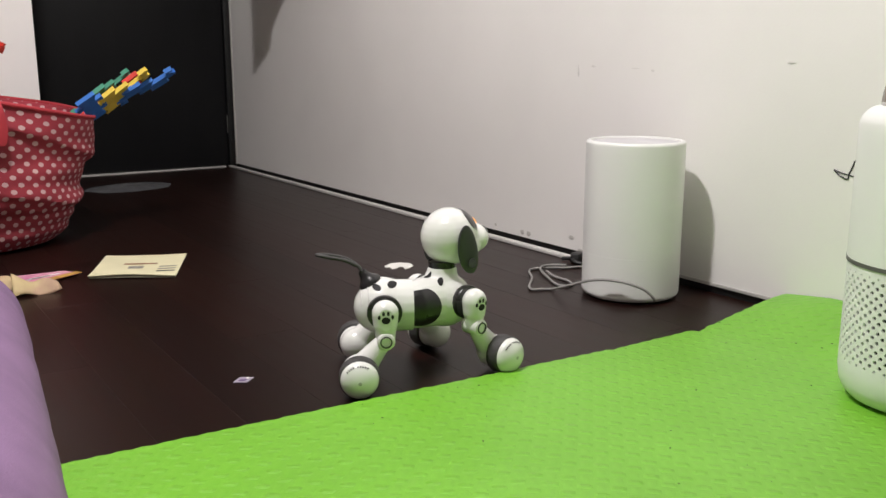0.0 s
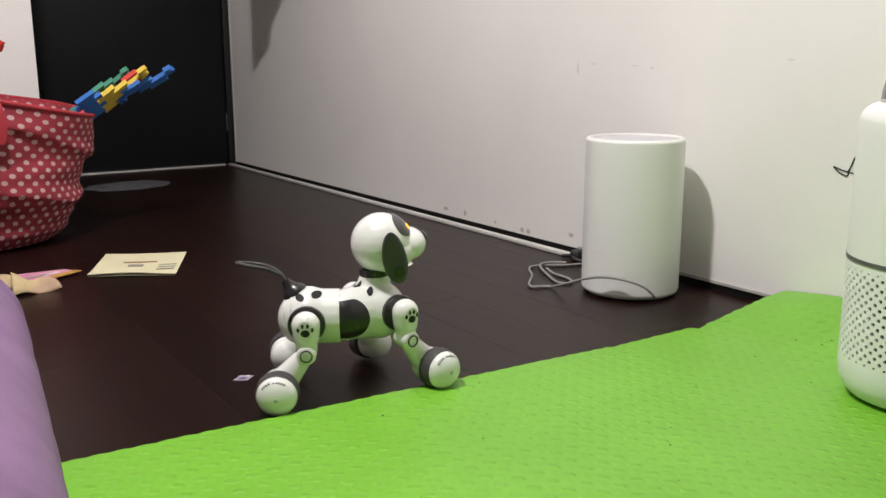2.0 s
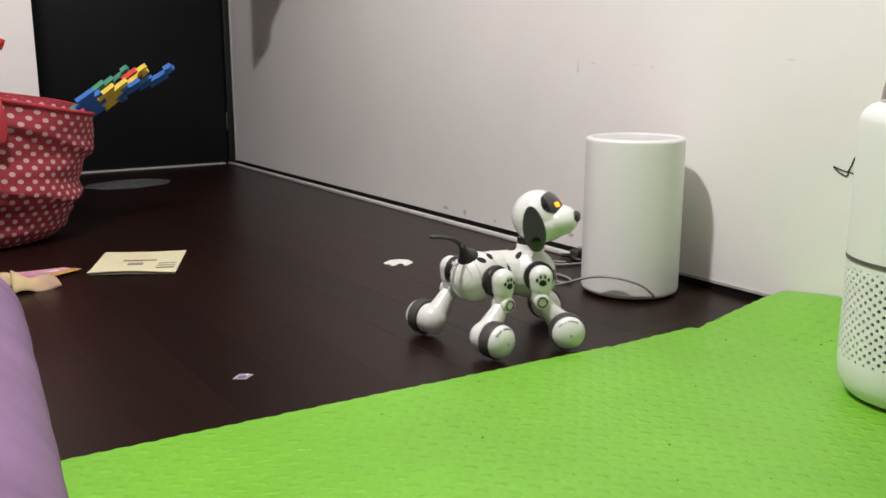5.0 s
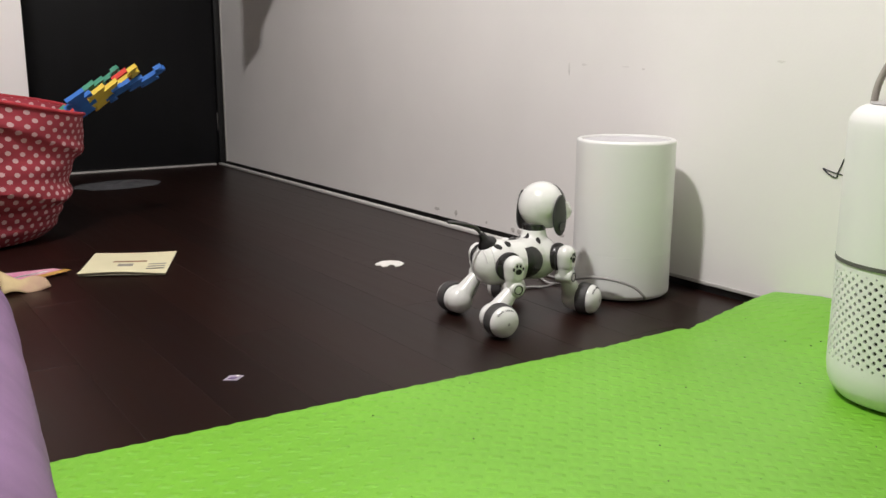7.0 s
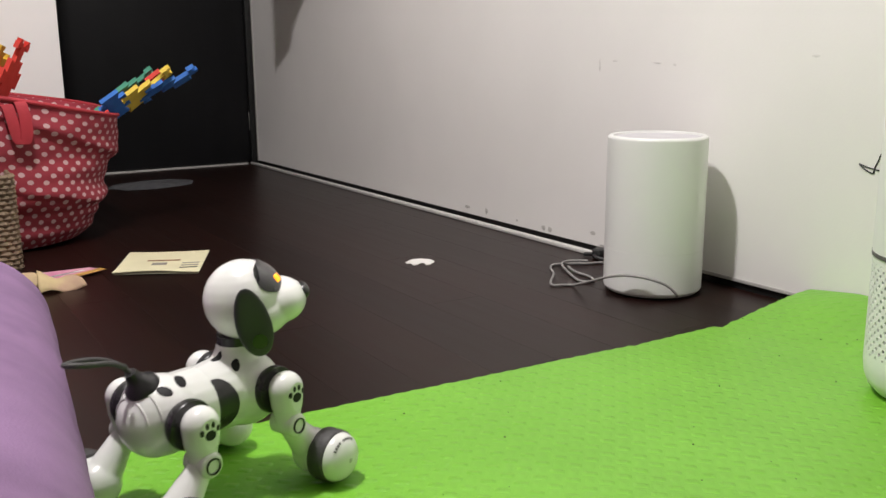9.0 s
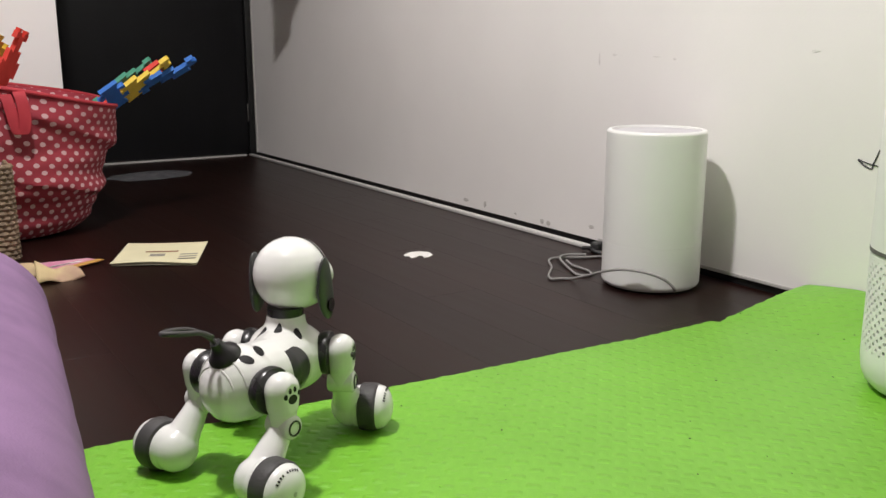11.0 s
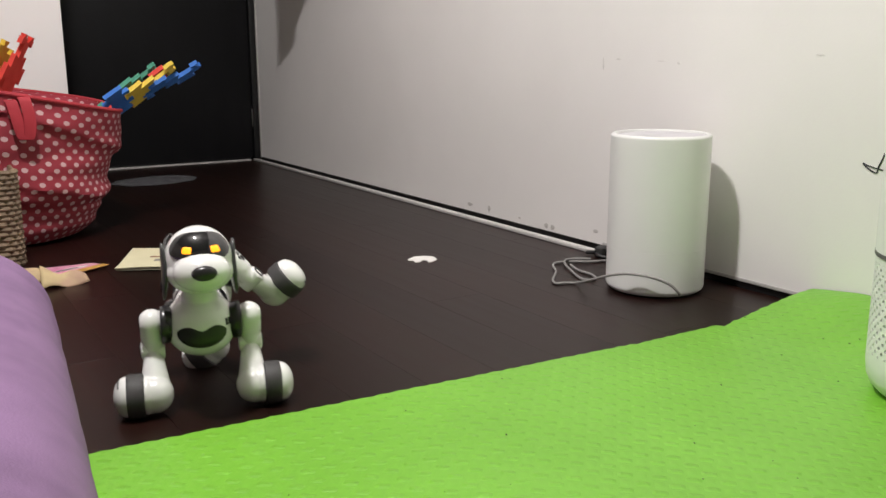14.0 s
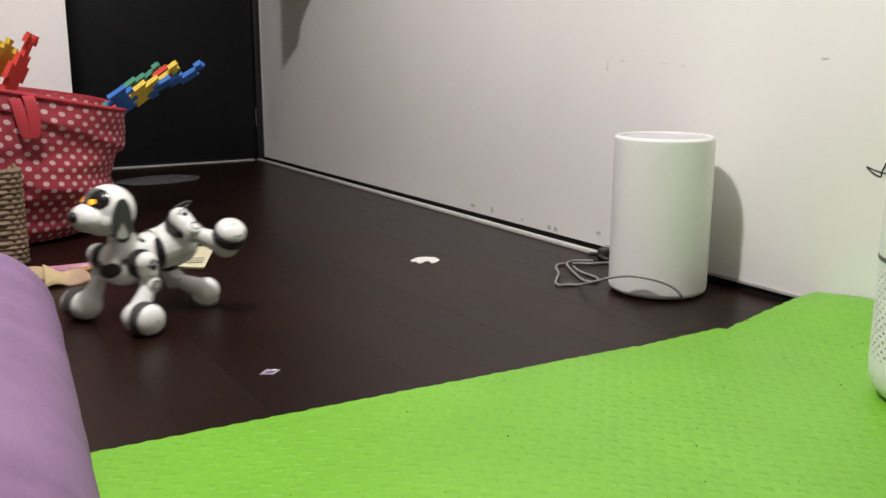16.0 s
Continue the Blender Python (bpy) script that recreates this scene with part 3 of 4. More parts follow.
def toy_bag():
    root = empty("toy_bag", "red polka-dot cloth toy bag, sagging and creased", "toy bag", pose(0.290, 2.70, 0))
    n, rings = 120, 44
    bm = bmesh.new()
    uvs = {}
    grid = []
    for j in range(rings + 1):
        v = j / rings
        row = []
        for i in range(n + 1):
            a = 2 * math.pi * i / n
            r = 0.168 + 0.158 * v ** 0.46
            # folds that run aslant round the sagging sides
            fold = math.sin(3 * a + 9 * v + 1.3) * 0.006 + math.sin(-5 * a + 17 * v) * 0.003
            fold += 0.009 * math.exp(-((v - 0.36 - 0.05 * math.sin(a + 0.5)) / 0.05) ** 2) - 0.008 * math.exp(-((v - 0.29 - 0.05 * math.sin(a + 0.5)) / 0.035) ** 2)
            fold += 0.007 * math.exp(-((v - 0.12) / 0.03) ** 2) + 0.004 * math.sin(40 * v + 3 * math.sin(2 * a))* (1 - v)
            for high, slope in ((0.94, 0.0027), (0.47, 0.0018)):
                sash = high - slope * (math.degrees(a) - 245)
                fold += 0.010 * math.exp(-((v - sash) / (0.085 if v > sash else 0.010)) ** 2) * (1 if 215 < math.degrees(a) < 365 else 0)
            r += fold * (0.35 + 0.65 * min(1, 4 * v * (1.15 - v)))
            x, y = r * math.cos(a), r * math.sin(a)
            z = v * (0.400 - 0.060 * math.cos(a + 0.1) + 0.005 * math.sin(3 * a))
            vert = bm.verts.new((x, y, z)) if i < n else row[0]
            uvs[(j, i)] = (a * 0.27, v * 0.46)
            row.append(vert)
        grid.append(row)
    layer = bm.loops.layers.uv.new("uv")
    for j in range(rings):
        for i in range(n):
            f = bm.faces.new((grid[j][i], grid[j][i + 1], grid[j + 1][i + 1], grid[j + 1][i]))
            for loop, key in zip(f.loops, ((j, i), (j, i + 1), (j + 1, i + 1), (j + 1, i))):
                loop[layer].uv = uvs[key]
    bottom = bm.faces.new([grid[0][i] for i in range(n)][::-1])
    for loop in bottom.loops:
        loop[layer].uv = (loop.vert.co.x, loop.vert.co.y)
    ob = part("cloth_body", bm, DOTS, root)
    sol = ob.modifiers.new("thick", "SOLIDIFY")
    sol.thickness, sol.offset = 0.004, -1
    pts = []
    for i in range(0, 48):
        a = 2 * math.pi * i / 48
        r = 0.326 + (math.sin(3 * a + 10.3) * 0.006 + math.sin(-5 * a + 17) * 0.003) * 0.74
        pts.append((r * math.cos(a), r * math.sin(a), 0.400 - 0.060 * math.cos(a + 0.1) + 0.005 * math.sin(3 * a)))
    part("rim_binding", tube(pts, 0.0055, n=8, closed=True, steps=2), RED_CLOTH, root, "plain red rim binding")
    # the carrying strap that hangs down in front
    bm = bmesh.new()
    strap = [(0.03, -0.305, 0.385), (0.034, -0.328, 0.395), (0.04, -0.334, 0.365), (0.045, -0.333, 0.315), (0.035, -0.330, 0.282), (0.022, -0.331, 0.295), (0.014, -0.332, 0.345), (0.006, -0.326, 0.390), (0.0, -0.305, 0.385)]
    prev = None
    for x, y, z in strap:
        pair = [bm.verts.new((x - 0.015, y, z)), bm.verts.new((x + 0.015, y - 0.002, z))]
        if prev:
            bm.faces.new((prev[0], prev[1], pair[1], pair[0]))
        prev = pair
    ob = part("strap", bm, RED_CLOTH, root, "plain red carrying strap")
    ob.modifiers.new("thick", "SOLIDIFY").thickness = 0.003
    ob.modifiers.new("round", "SUBSURF").levels = 2


def puzzle_outline(w, h, tabs, seed):
    """A foam puzzle tile's outline with interlocking tabs along its edges."""
    rnd = random.Random(seed)
    pts = []
    corners = [(-w / 2, -h / 2), (w / 2, -h / 2), (w / 2, h / 2), (-w / 2, h / 2)]
    for k in range(4):
        a, b = Vector(corners[k]), Vector(corners[(k + 1) % 4])
        d = (b - a)
        u = d.normalized()
        out = Vector((u.y, -u.x))
        for i in range(tabs):
            s0, s1 = (i + 0.28) / tabs, (i + 0.72) / tabs
            deep = d.length / tabs * 0.34 * (1 if (i + k + seed) % 2 else -1)
            p, q = a + d * s0, a + d * s1
            pts += [a + d * (i / tabs), p, p + out * deep - u * abs(deep) * 0.35, q + out * deep + u * abs(deep) * 0.35, q]
    return [(p.x, p.y) for p in pts]


def puzzle_tile(m, colour, w, h, seed, tabs=3):
    bm = slab(puzzle_outline(w, h, tabs, seed), -0.006, 0.006)
    bmesh.ops.triangulate(bm, faces=[f for f in bm.faces if len(f.verts) > 4])
    thing("foam_tile", bm, FOAM[colour], colour + " interlocking foam tile sticking out of the bag", "foam tile", m, group="foam tiles in the bag", smooth=False)


def foam_tiles():
    # a sheaf that leans out over the rim, seen edge on
    def lean(x, y, z, tilt, spin, roll=0):
        return pose(x, y, z) @ pose(0, 0, 0, 0, 0, spin) @ pose(0, 0, 0, 0, -tilt, 0) @ pose(0, 0, 0, roll, 0, 0)

    puzzle_tile(lean(0.748, 2.615, 0.416, 30, -8, -22), "blue", 0.17, 0.052, 1, 2)
    puzzle_tile(lean(0.640, 2.585, 0.380, 37, -8, -26), "yellow", 0.25, 0.052, 2, 3)
    puzzle_tile(lean(0.655, 2.625, 0.386, 36, -8, -22), "red", 0.21, 0.048, 3, 3)
    puzzle_tile(lean(0.632, 2.65, 0.396, 37, -8, -22), "green", 0.19, 0.048, 4, 3)
    puzzle_tile(lean(0.583, 2.555, 0.364, 34, -8, -35), "blue", 0.080, 0.055, 5, 1)
    puzzle_tile(lean(0.335, 2.62, 0.440, 63, -8, -20), "red", 0.20, 0.075, 6, 3)
    puzzle_tile(lean(0.275, 2.64, 0.425, 60, -8, -20), "yellow", 0.20, 0.13, 7, 3)


def wicker_basket():
    root = empty("wicker_basket", "brown woven wicker basket standing beside the red bag", "basket", pose(0.187, 2.385, 0))
    h, w = 0.228, 0.094
    rows = 19
    n = 64
    for k in range(rows):
        bm = bmesh.new()
        z = (k + 0.5) * h / rows
        pts = []
        for i in range(n):
            a = 2 * math.pi * i / n
            c, s = math.cos(a), math.sin(a)
            sx, sy = math.copysign(abs(c) ** 0.28, c), math.copysign(abs(s) ** 0.28, s)
            wave = 0.0035 * math.sin(math.pi * i / 1.0 + (k % 2) * math.pi) + 0.0035 * math.sin(i * 1.57 + k * math.pi)
            pts.append((sx * (w + wave), sy * (w + wave), z))
        tube(pts, h / rows * 0.56, n=6, closed=True, bm=bm, steps=1)
        part("strand", bm, WICKER, root)
    # near-black block stands in for the shade in the basket's hollow
    part("hollow_shade", boxed(-w + 0.008, -w + 0.008, 0.0, w - 0.008, w - 0.008, h - 0.03, bevel=0.012), UNDER, root, "dark block for the shade inside the basket")


def booklet():
    root = empty("booklet", "cream paper booklet lying on the dark floor", "booklet", pose(0, 0, 0))
    corners = [Vector(p) for p in ((0.444, 2.110, 0), (0.616, 2.013, 0), (0.714, 2.230, 0), (0.538, 2.324, 0))]

    def point(u, v, z):
        return corners[0] * (1 - u) * (1 - v) + corners[1] * u * (1 - v) + corners[2] * u * v + corners[3] * (1 - u) * v + Vector((0, 0, z))

    def sheet(z, inset, curl, bm):
        n = 12
        def height(u, v):
            return z + curl * (u - 0.4) ** 2 * 0.9 + 0.004 * curl * 20 * (1 - v) * max(0, 0.25 - u) + 6 * curl * max(0, 0.2 - v) * (0.5 + 0.5 * math.sin(4 * u + 0.4)) * (0.4 + u)
        hi = [[bm.verts.new(point(inset + (1 - 2 * inset) * i / n, inset + (1 - 2 * inset) * j / n, height(i / n, j / n))) for i in range(n + 1)] for j in range(n + 1)]
        lo = [[bm.verts.new(v.co - Vector((0, 0, 0.0012))) for v in row] for row in hi]
        for j in range(n):
            for i in range(n):
                bm.faces.new((hi[j][i], hi[j][i + 1], hi[j + 1][i + 1], hi[j + 1][i]))
                bm.faces.new((lo[j][i], lo[j + 1][i], lo[j + 1][i + 1], lo[j][i + 1]))
        for i in range(n):
            bm.faces.new((lo[0][i], lo[0][i + 1], hi[0][i + 1], hi[0][i]))
            bm.faces.new((hi[n][i], hi[n][i + 1], lo[n][i + 1], lo[n][i]))
            bm.faces.new((hi[i][0], hi[i + 1][0], lo[i + 1][0], lo[i][0]))
            bm.faces.new((lo[i][n], lo[i + 1][n], hi[i + 1][n], hi[i][n]))
        return bm

    part("page_block", sheet(0.0030, 0.01, 0.006, sheet(0.0016, 0.012, 0.004, bmesh.new())), PAPER_EDGE, root)
    cover = part("cover", sheet(0.0052, 0.0, 0.008, bmesh.new()), PAPER, root)

    def printed(name, u0, v0, u1, v1, mat, label):
        bm = bmesh.new()
        n = 8
        hi = [[bm.verts.new(point(u0 + (u1 - u0) * i / n, v0 + (v1 - v0) * j / 2, 0.0056 + 0.008 * (u0 + (u1 - u0) * i / n - 0.4) ** 2 * 0.9)) for i in range(n + 1)] for j in range(3)]
        for j in range(2):
            for i in range(n):
                bm.faces.new((hi[j][i], hi[j][i + 1], hi[j + 1][i + 1], hi[j + 1][i]))
        part(name, bm, mat, cover, label)

    printed("printed_line", 0.30, 0.54, 0.70, 0.60, INK_BROWN, "brown printed stripe")
    printed("picture", 0.38, 0.36, 0.56, 0.47, INK_GREY, "small grey printed picture")
    for k in range(3):
        printed("text_bar", 0.74, 0.20 + 0.10 * k, 0.95, 0.245 + 0.10 * k, INK_GREY if k else INK, "printed grey bar")


def crumpled_wrap():
    """Two folded prints half hidden by the bolster."""
    bm = slab([(0.25, 2.06), (0.44, 2.17), (0.415, 2.21), (0.24, 2.22)], 0.004, 0.006)
    root = thing("picture_print", bm, PINK, "pink and ochre printed card lying on the floor", "printed card", smooth=False)
    part("border", slab([(0.30, 2.085), (0.445, 2.166), (0.435, 2.185), (0.29, 2.11)], 0.0064, 0.0072), ORANGE, root, "ochre printed border", smooth=False)
    for k in range(3):
        part("stripe", slab([(0.27 + 0.03 * k, 2.13 + 0.014 * k), (0.36 + 0.02 * k, 2.165 + 0.008 * k), (0.355 + 0.02 * k, 2.171 + 0.008 * k), (0.268 + 0.03 * k, 2.138 + 0.014 * k)], 0.0064, 0.0069), SCRAP, root, smooth=False)

    def leaf(points, mat, lab):
        """A stiff paper piece bent into a shallow fold."""
        bm = bmesh.new()
        n = 12
        grid = []
        for j in range(n + 1):
            row = []
            for i in range(n + 1):
                u, v = i / n, j / n
                a, b, c, d = [Vector(p) for p in points]
                p = a * (1 - u) * (1 - v) + b * u * (1 - v) + c * u * v + d * (1 - u) * v
                p = p + Vector((0, 0, 0.030 * math.sin(math.pi * v) * (1 - 0.5 * u) + 0.006 * math.sin(7 * u + 3 * v) + 0.003 * noise.noise(p * 30)))
                row.append(bm.verts.new(p))
            grid.append(row)
        for j in range(n):
            for i in range(n):
                bm.faces.new((grid[j][i], grid[j][i + 1], grid[j + 1][i + 1], grid[j + 1][i]))
        ob = thing("paper_wrapper", bm, mat, lab, "paper wrapper")
        ob.modifiers.new("thick", "SOLIDIFY").thickness = 0.0012

    leaf(((0.275, 2.02, 0.003), (0.375, 2.035, 0.003), (0.355, 2.07, 0.006), (0.285, 2.10, 0.016)), PAPER_BACK, "tan patterned paper wrapper folded on the floor")
    leaf(((0.20, 2.06, 0.004), (0.285, 2.075, 0.006), (0.30, 2.12, 0.012), (0.22, 2.17, 0.03)), PAPER_BACK, "tan patterned paper scrap standing up in a fold")


def floor_scraps():
    card = thing("small_card", slab([(0.473, 1.290), (0.491, 1.278), (0.509, 1.293), (0.491, 1.306)], 0.0004, 0.0016), CARD, "small lilac printed card on the dark floor", "card", smooth=False)
    part("print", slab([(0.481, 1.290), (0.490, 1.284), (0.497, 1.290), (0.488, 1.296)], 0.0018, 0.0022), CARD_INK, card, "violet printed patch", smooth=False)
    part("print", slab([(0.495, 1.293), (0.499, 1.290), (0.503, 1.293), (0.499, 1.297)], 0.0024, 0.0028), SCRAP, card, smooth=False)
    # torn paper with two bites along its near side
    pts = [(1.071, 1.848), (1.1, 1.866), (1.123, 1.861), (1.139, 1.843), (1.133, 1.813), (1.109, 1.796), (1.098, 1.796), (1.106, 1.818), (1.098, 1.823), (1.083, 1.81), (1.071, 1.811), (1.077, 1.83), (1.068, 1.836)]
    thing("torn_paper", slab(pts, 0.0005, 0.0022), SCRAP, "torn scrap of white paper on the floor", "paper scrap", smooth=False)
    # flat, uneven grey patch by the door
    bm = bmesh.new()
    n, k = 60, 14
    rings = []
    for j in range(k + 1):
        s = j / k
        row = []
        for i in range(n):
            a = 2 * math.pi * i / n
            r = s * (1 + 0.14 * noise.noise(Vector((math.cos(a) * 2, math.sin(a) * 2, 1))))
            x, y = 0.17 * r * math.cos(a), 0.12 * r * math.sin(a)
            z = 0.002 + (1 - s ** 2) * 0.010 * (1 + 0.8 * noise.noise(Vector((x * 30, y * 30, 2))))
            row.append(bm.verts.new((x, y, max(0.001, z))))
        rings.append(row)
    for a, b in zip(rings, rings[1:]):
        for i in range(n):
            bm.faces.new((a[i], b[i], b[(i + 1) % n], a[(i + 1) % n]))
    thing("grey_patch", bm, PATCH_GREY, "flat uneven grey patch on the floor before the door", "rag", pose(0.93, 3.56, 0, 0, 0, 12))


# ---- the toy robot dog: x ahead, y to its left; stiff legs on wheels, a waist that bends and rolls ----
HIPX, HIPY, HIPZ = 0.0580, 0.0505, 0.120
KNEE, SHIN, SPLAY = 0.0366, 0.0644, 40.0    # hip to knee, knee to axle, degrees by which the shins point outward
WHEEL = 0.031
WAIST = -0.006
NECK = (0.0515, 0.0, 0.1721)
HEADX, HEADZ, HEADR = 0.0173, 0.0448, 0.0464


def paw(tree, start, way, up, root, lift=0.0006):
    bm = decal(tree, start, way, up, oval(0.0130, 0.0105), lift, 4)
    way, up = Vector(way).normalized(), Vector(up).normalized()
    right = way.cross(up).normalized()
    for x, y in ((-0.0098, 0.0050), (-0.0036, 0.0105), (0.0036, 0.0105), (0.0098, 0.0050)):
        decal(tree, Vector(start) + right * x + up * y, way, up, oval(0.0040, 0.0068, 12), lift, 2, bm)
    part("paw_print", bm, SPOT, root, "black paw mark")


def make_leg(side, front, parent, m):
    """A stiff leg with its hip at the origin; side is 1 to the left."""
    d = 1 if front else -1
    leg = new("front_leg" if front else "hind_leg")
    leg.parent = parent
    leg.matrix_basis = m
    leg.empty_display_size = 0.02
    mid = side * 0.0170
    knee = Vector((0, mid, -KNEE))
    foot = Vector((d * SHIN * math.sin(radians(SPLAY)), 0, -KNEE - SHIN * math.cos(radians(SPLAY))))
    bm = bmesh.new()
    capsule(bm, (0, mid, 0.004), (0, mid, -0.012), 0.0205, 0.0190)
    capsule(bm, (0, mid, -0.010), knee + Vector((0, 0, 0.002)), 0.0180, 0.0150)
    shell = blend(bm, 0.0015, 4)
    for v in shell.verts:
        v.co.y = mid + math.copysign(min(abs(v.co.y - mid) * 0.92, 0.0160), v.co.y - mid)
    bmesh.ops.smooth_vert(shell, verts=shell.verts, factor=0.5, use_axis_x=True, use_axis_y=True, use_axis_z=True)
    tree = BVHTree.FromBMesh(shell)
    part("thigh", shell, SHELL, leg)
    out = Vector((0, -side, 0))
    paw(tree, (0, side * 0.06, -0.003), out, (0, 0, 1), leg)
    bm = lathe([(0.0, -0.033), (0.0128, -0.033), (0.0138, -0.0315), (0.0138, -0.003), (0.0128, -0.0012), (0.0105, -0.0002), (0.0, 0.0004)], 36, Matrix.Translation(knee + Vector((0, side * 0.0168, 0))) @ pose(0, 0, 0, -90 * side, 0, 0), caps=False)
    part("knee_joint", bm, SHELL, leg, "round white knee joint")
    ring = lathe([(0.0072, 0.0004), (0.0074, 0.0016), (0.0090, 0.0016), (0.0092, 0.0004)], 32, Matrix.Translation(knee + Vector((0, side * 0.0168, 0))) @ pose(0, 0, 0, -90 * side, 0, 0), caps=False)
    part("knee_ring", ring, BLACK, leg, "thin black ring at the knee")
    bm = bmesh.new()
    inner = foot + Vector((0, side * 0.0165, 0))
    capsule(bm, knee + (inner - knee) * 0.12, inner, 0.0135, 0.0225)
    ball(bm, inner, (0.0265, 0.0245, 0.0265))
    ball(bm, inner + Vector((0, side * 0.012, 0)), (0.0275, 0.015, 0.0275))
    part("shin", blend(bm, 0.0017, 6), SHELL, leg)
    axle = Matrix.Translation(foot + Vector((0, side * 0.0315, 0))) @ pose(0, 0, 0, -90 * side, 0, 0)
    tyre = [(0.020, -0.001), (0.0285, 0.0), (0.0303, 0.0012), (WHEEL, 0.0035), (WHEEL, 0.0195), (0.0304, 0.0218), (0.0288, 0.0232), (0.020, 0.0236)]
    part("tyre", lathe(tyre, 48, caps=False), RUBBER, leg, "dark grey rubber tyre", m=axle)
    dome = [(0.0288, 0.0225), (0.0286, 0.0238)] + [(0.0284 * math.cos(k * math.pi / 22), 0.0240 + 0.0178 * math.sin(k * math.pi / 22)) for k in range(1, 11)] + [(0, 0.0418)]
    part("hub_cap", lathe(dome, 40, caps=False), SHELL, leg, "domed white hub cap", m=axle)
    part("axle_hole", lathe([(0, 0.0419), (0.0026, 0.0418), (0.0038, 0.0412), (0.0042, 0.0402)], 14, caps=False), SHELL_GREY, leg, m=axle)
    for k in range(9):
        a = radians(60 + 9 * k + (7 if k > 4 else 0))
        bar = boxed(-0.0015, -0.0009, -0.0004, 0.0015, 0.0009, 0.0004)
        part("letter_bar", bar, BLACK, leg, m=axle @ Matrix.Rotation(a, 4, "Z") @ pose(0.0240, 0, 0.0338, 0, 43, 0))
    cup = lathe([(0.0235, -0.012), (0.0268, -0.006), (0.0272, 0.0005), (0.0262, 0.0030), (0.0190, 0.0042)], 40, Matrix.Translation((0, side * 0.0010, 0)) @ pose(0, 0, 0, -90 * side, 0, 0), caps=True)
    part("hip_ring", cup, BLACK, leg, "glossy black hip ring")
    return leg


def spot(tree, axis_z, x, angle, w, h, turn, root):
    """A black oval laid on a shell, angle degrees round its long axis from the top to the left."""
    a = radians(angle)
    way = Vector((0, -math.sin(a), -math.cos(a)))
    up = Matrix.Rotation(radians(turn), 4, way) @ Vector((0, math.cos(a), -math.sin(a)))
    part("spot", decal(tree, Vector((x, 0, axis_z)) - way * 0.12, way, up, oval(w, h, 20), 0.0006, 4), SPOT, root, "black oval spot")


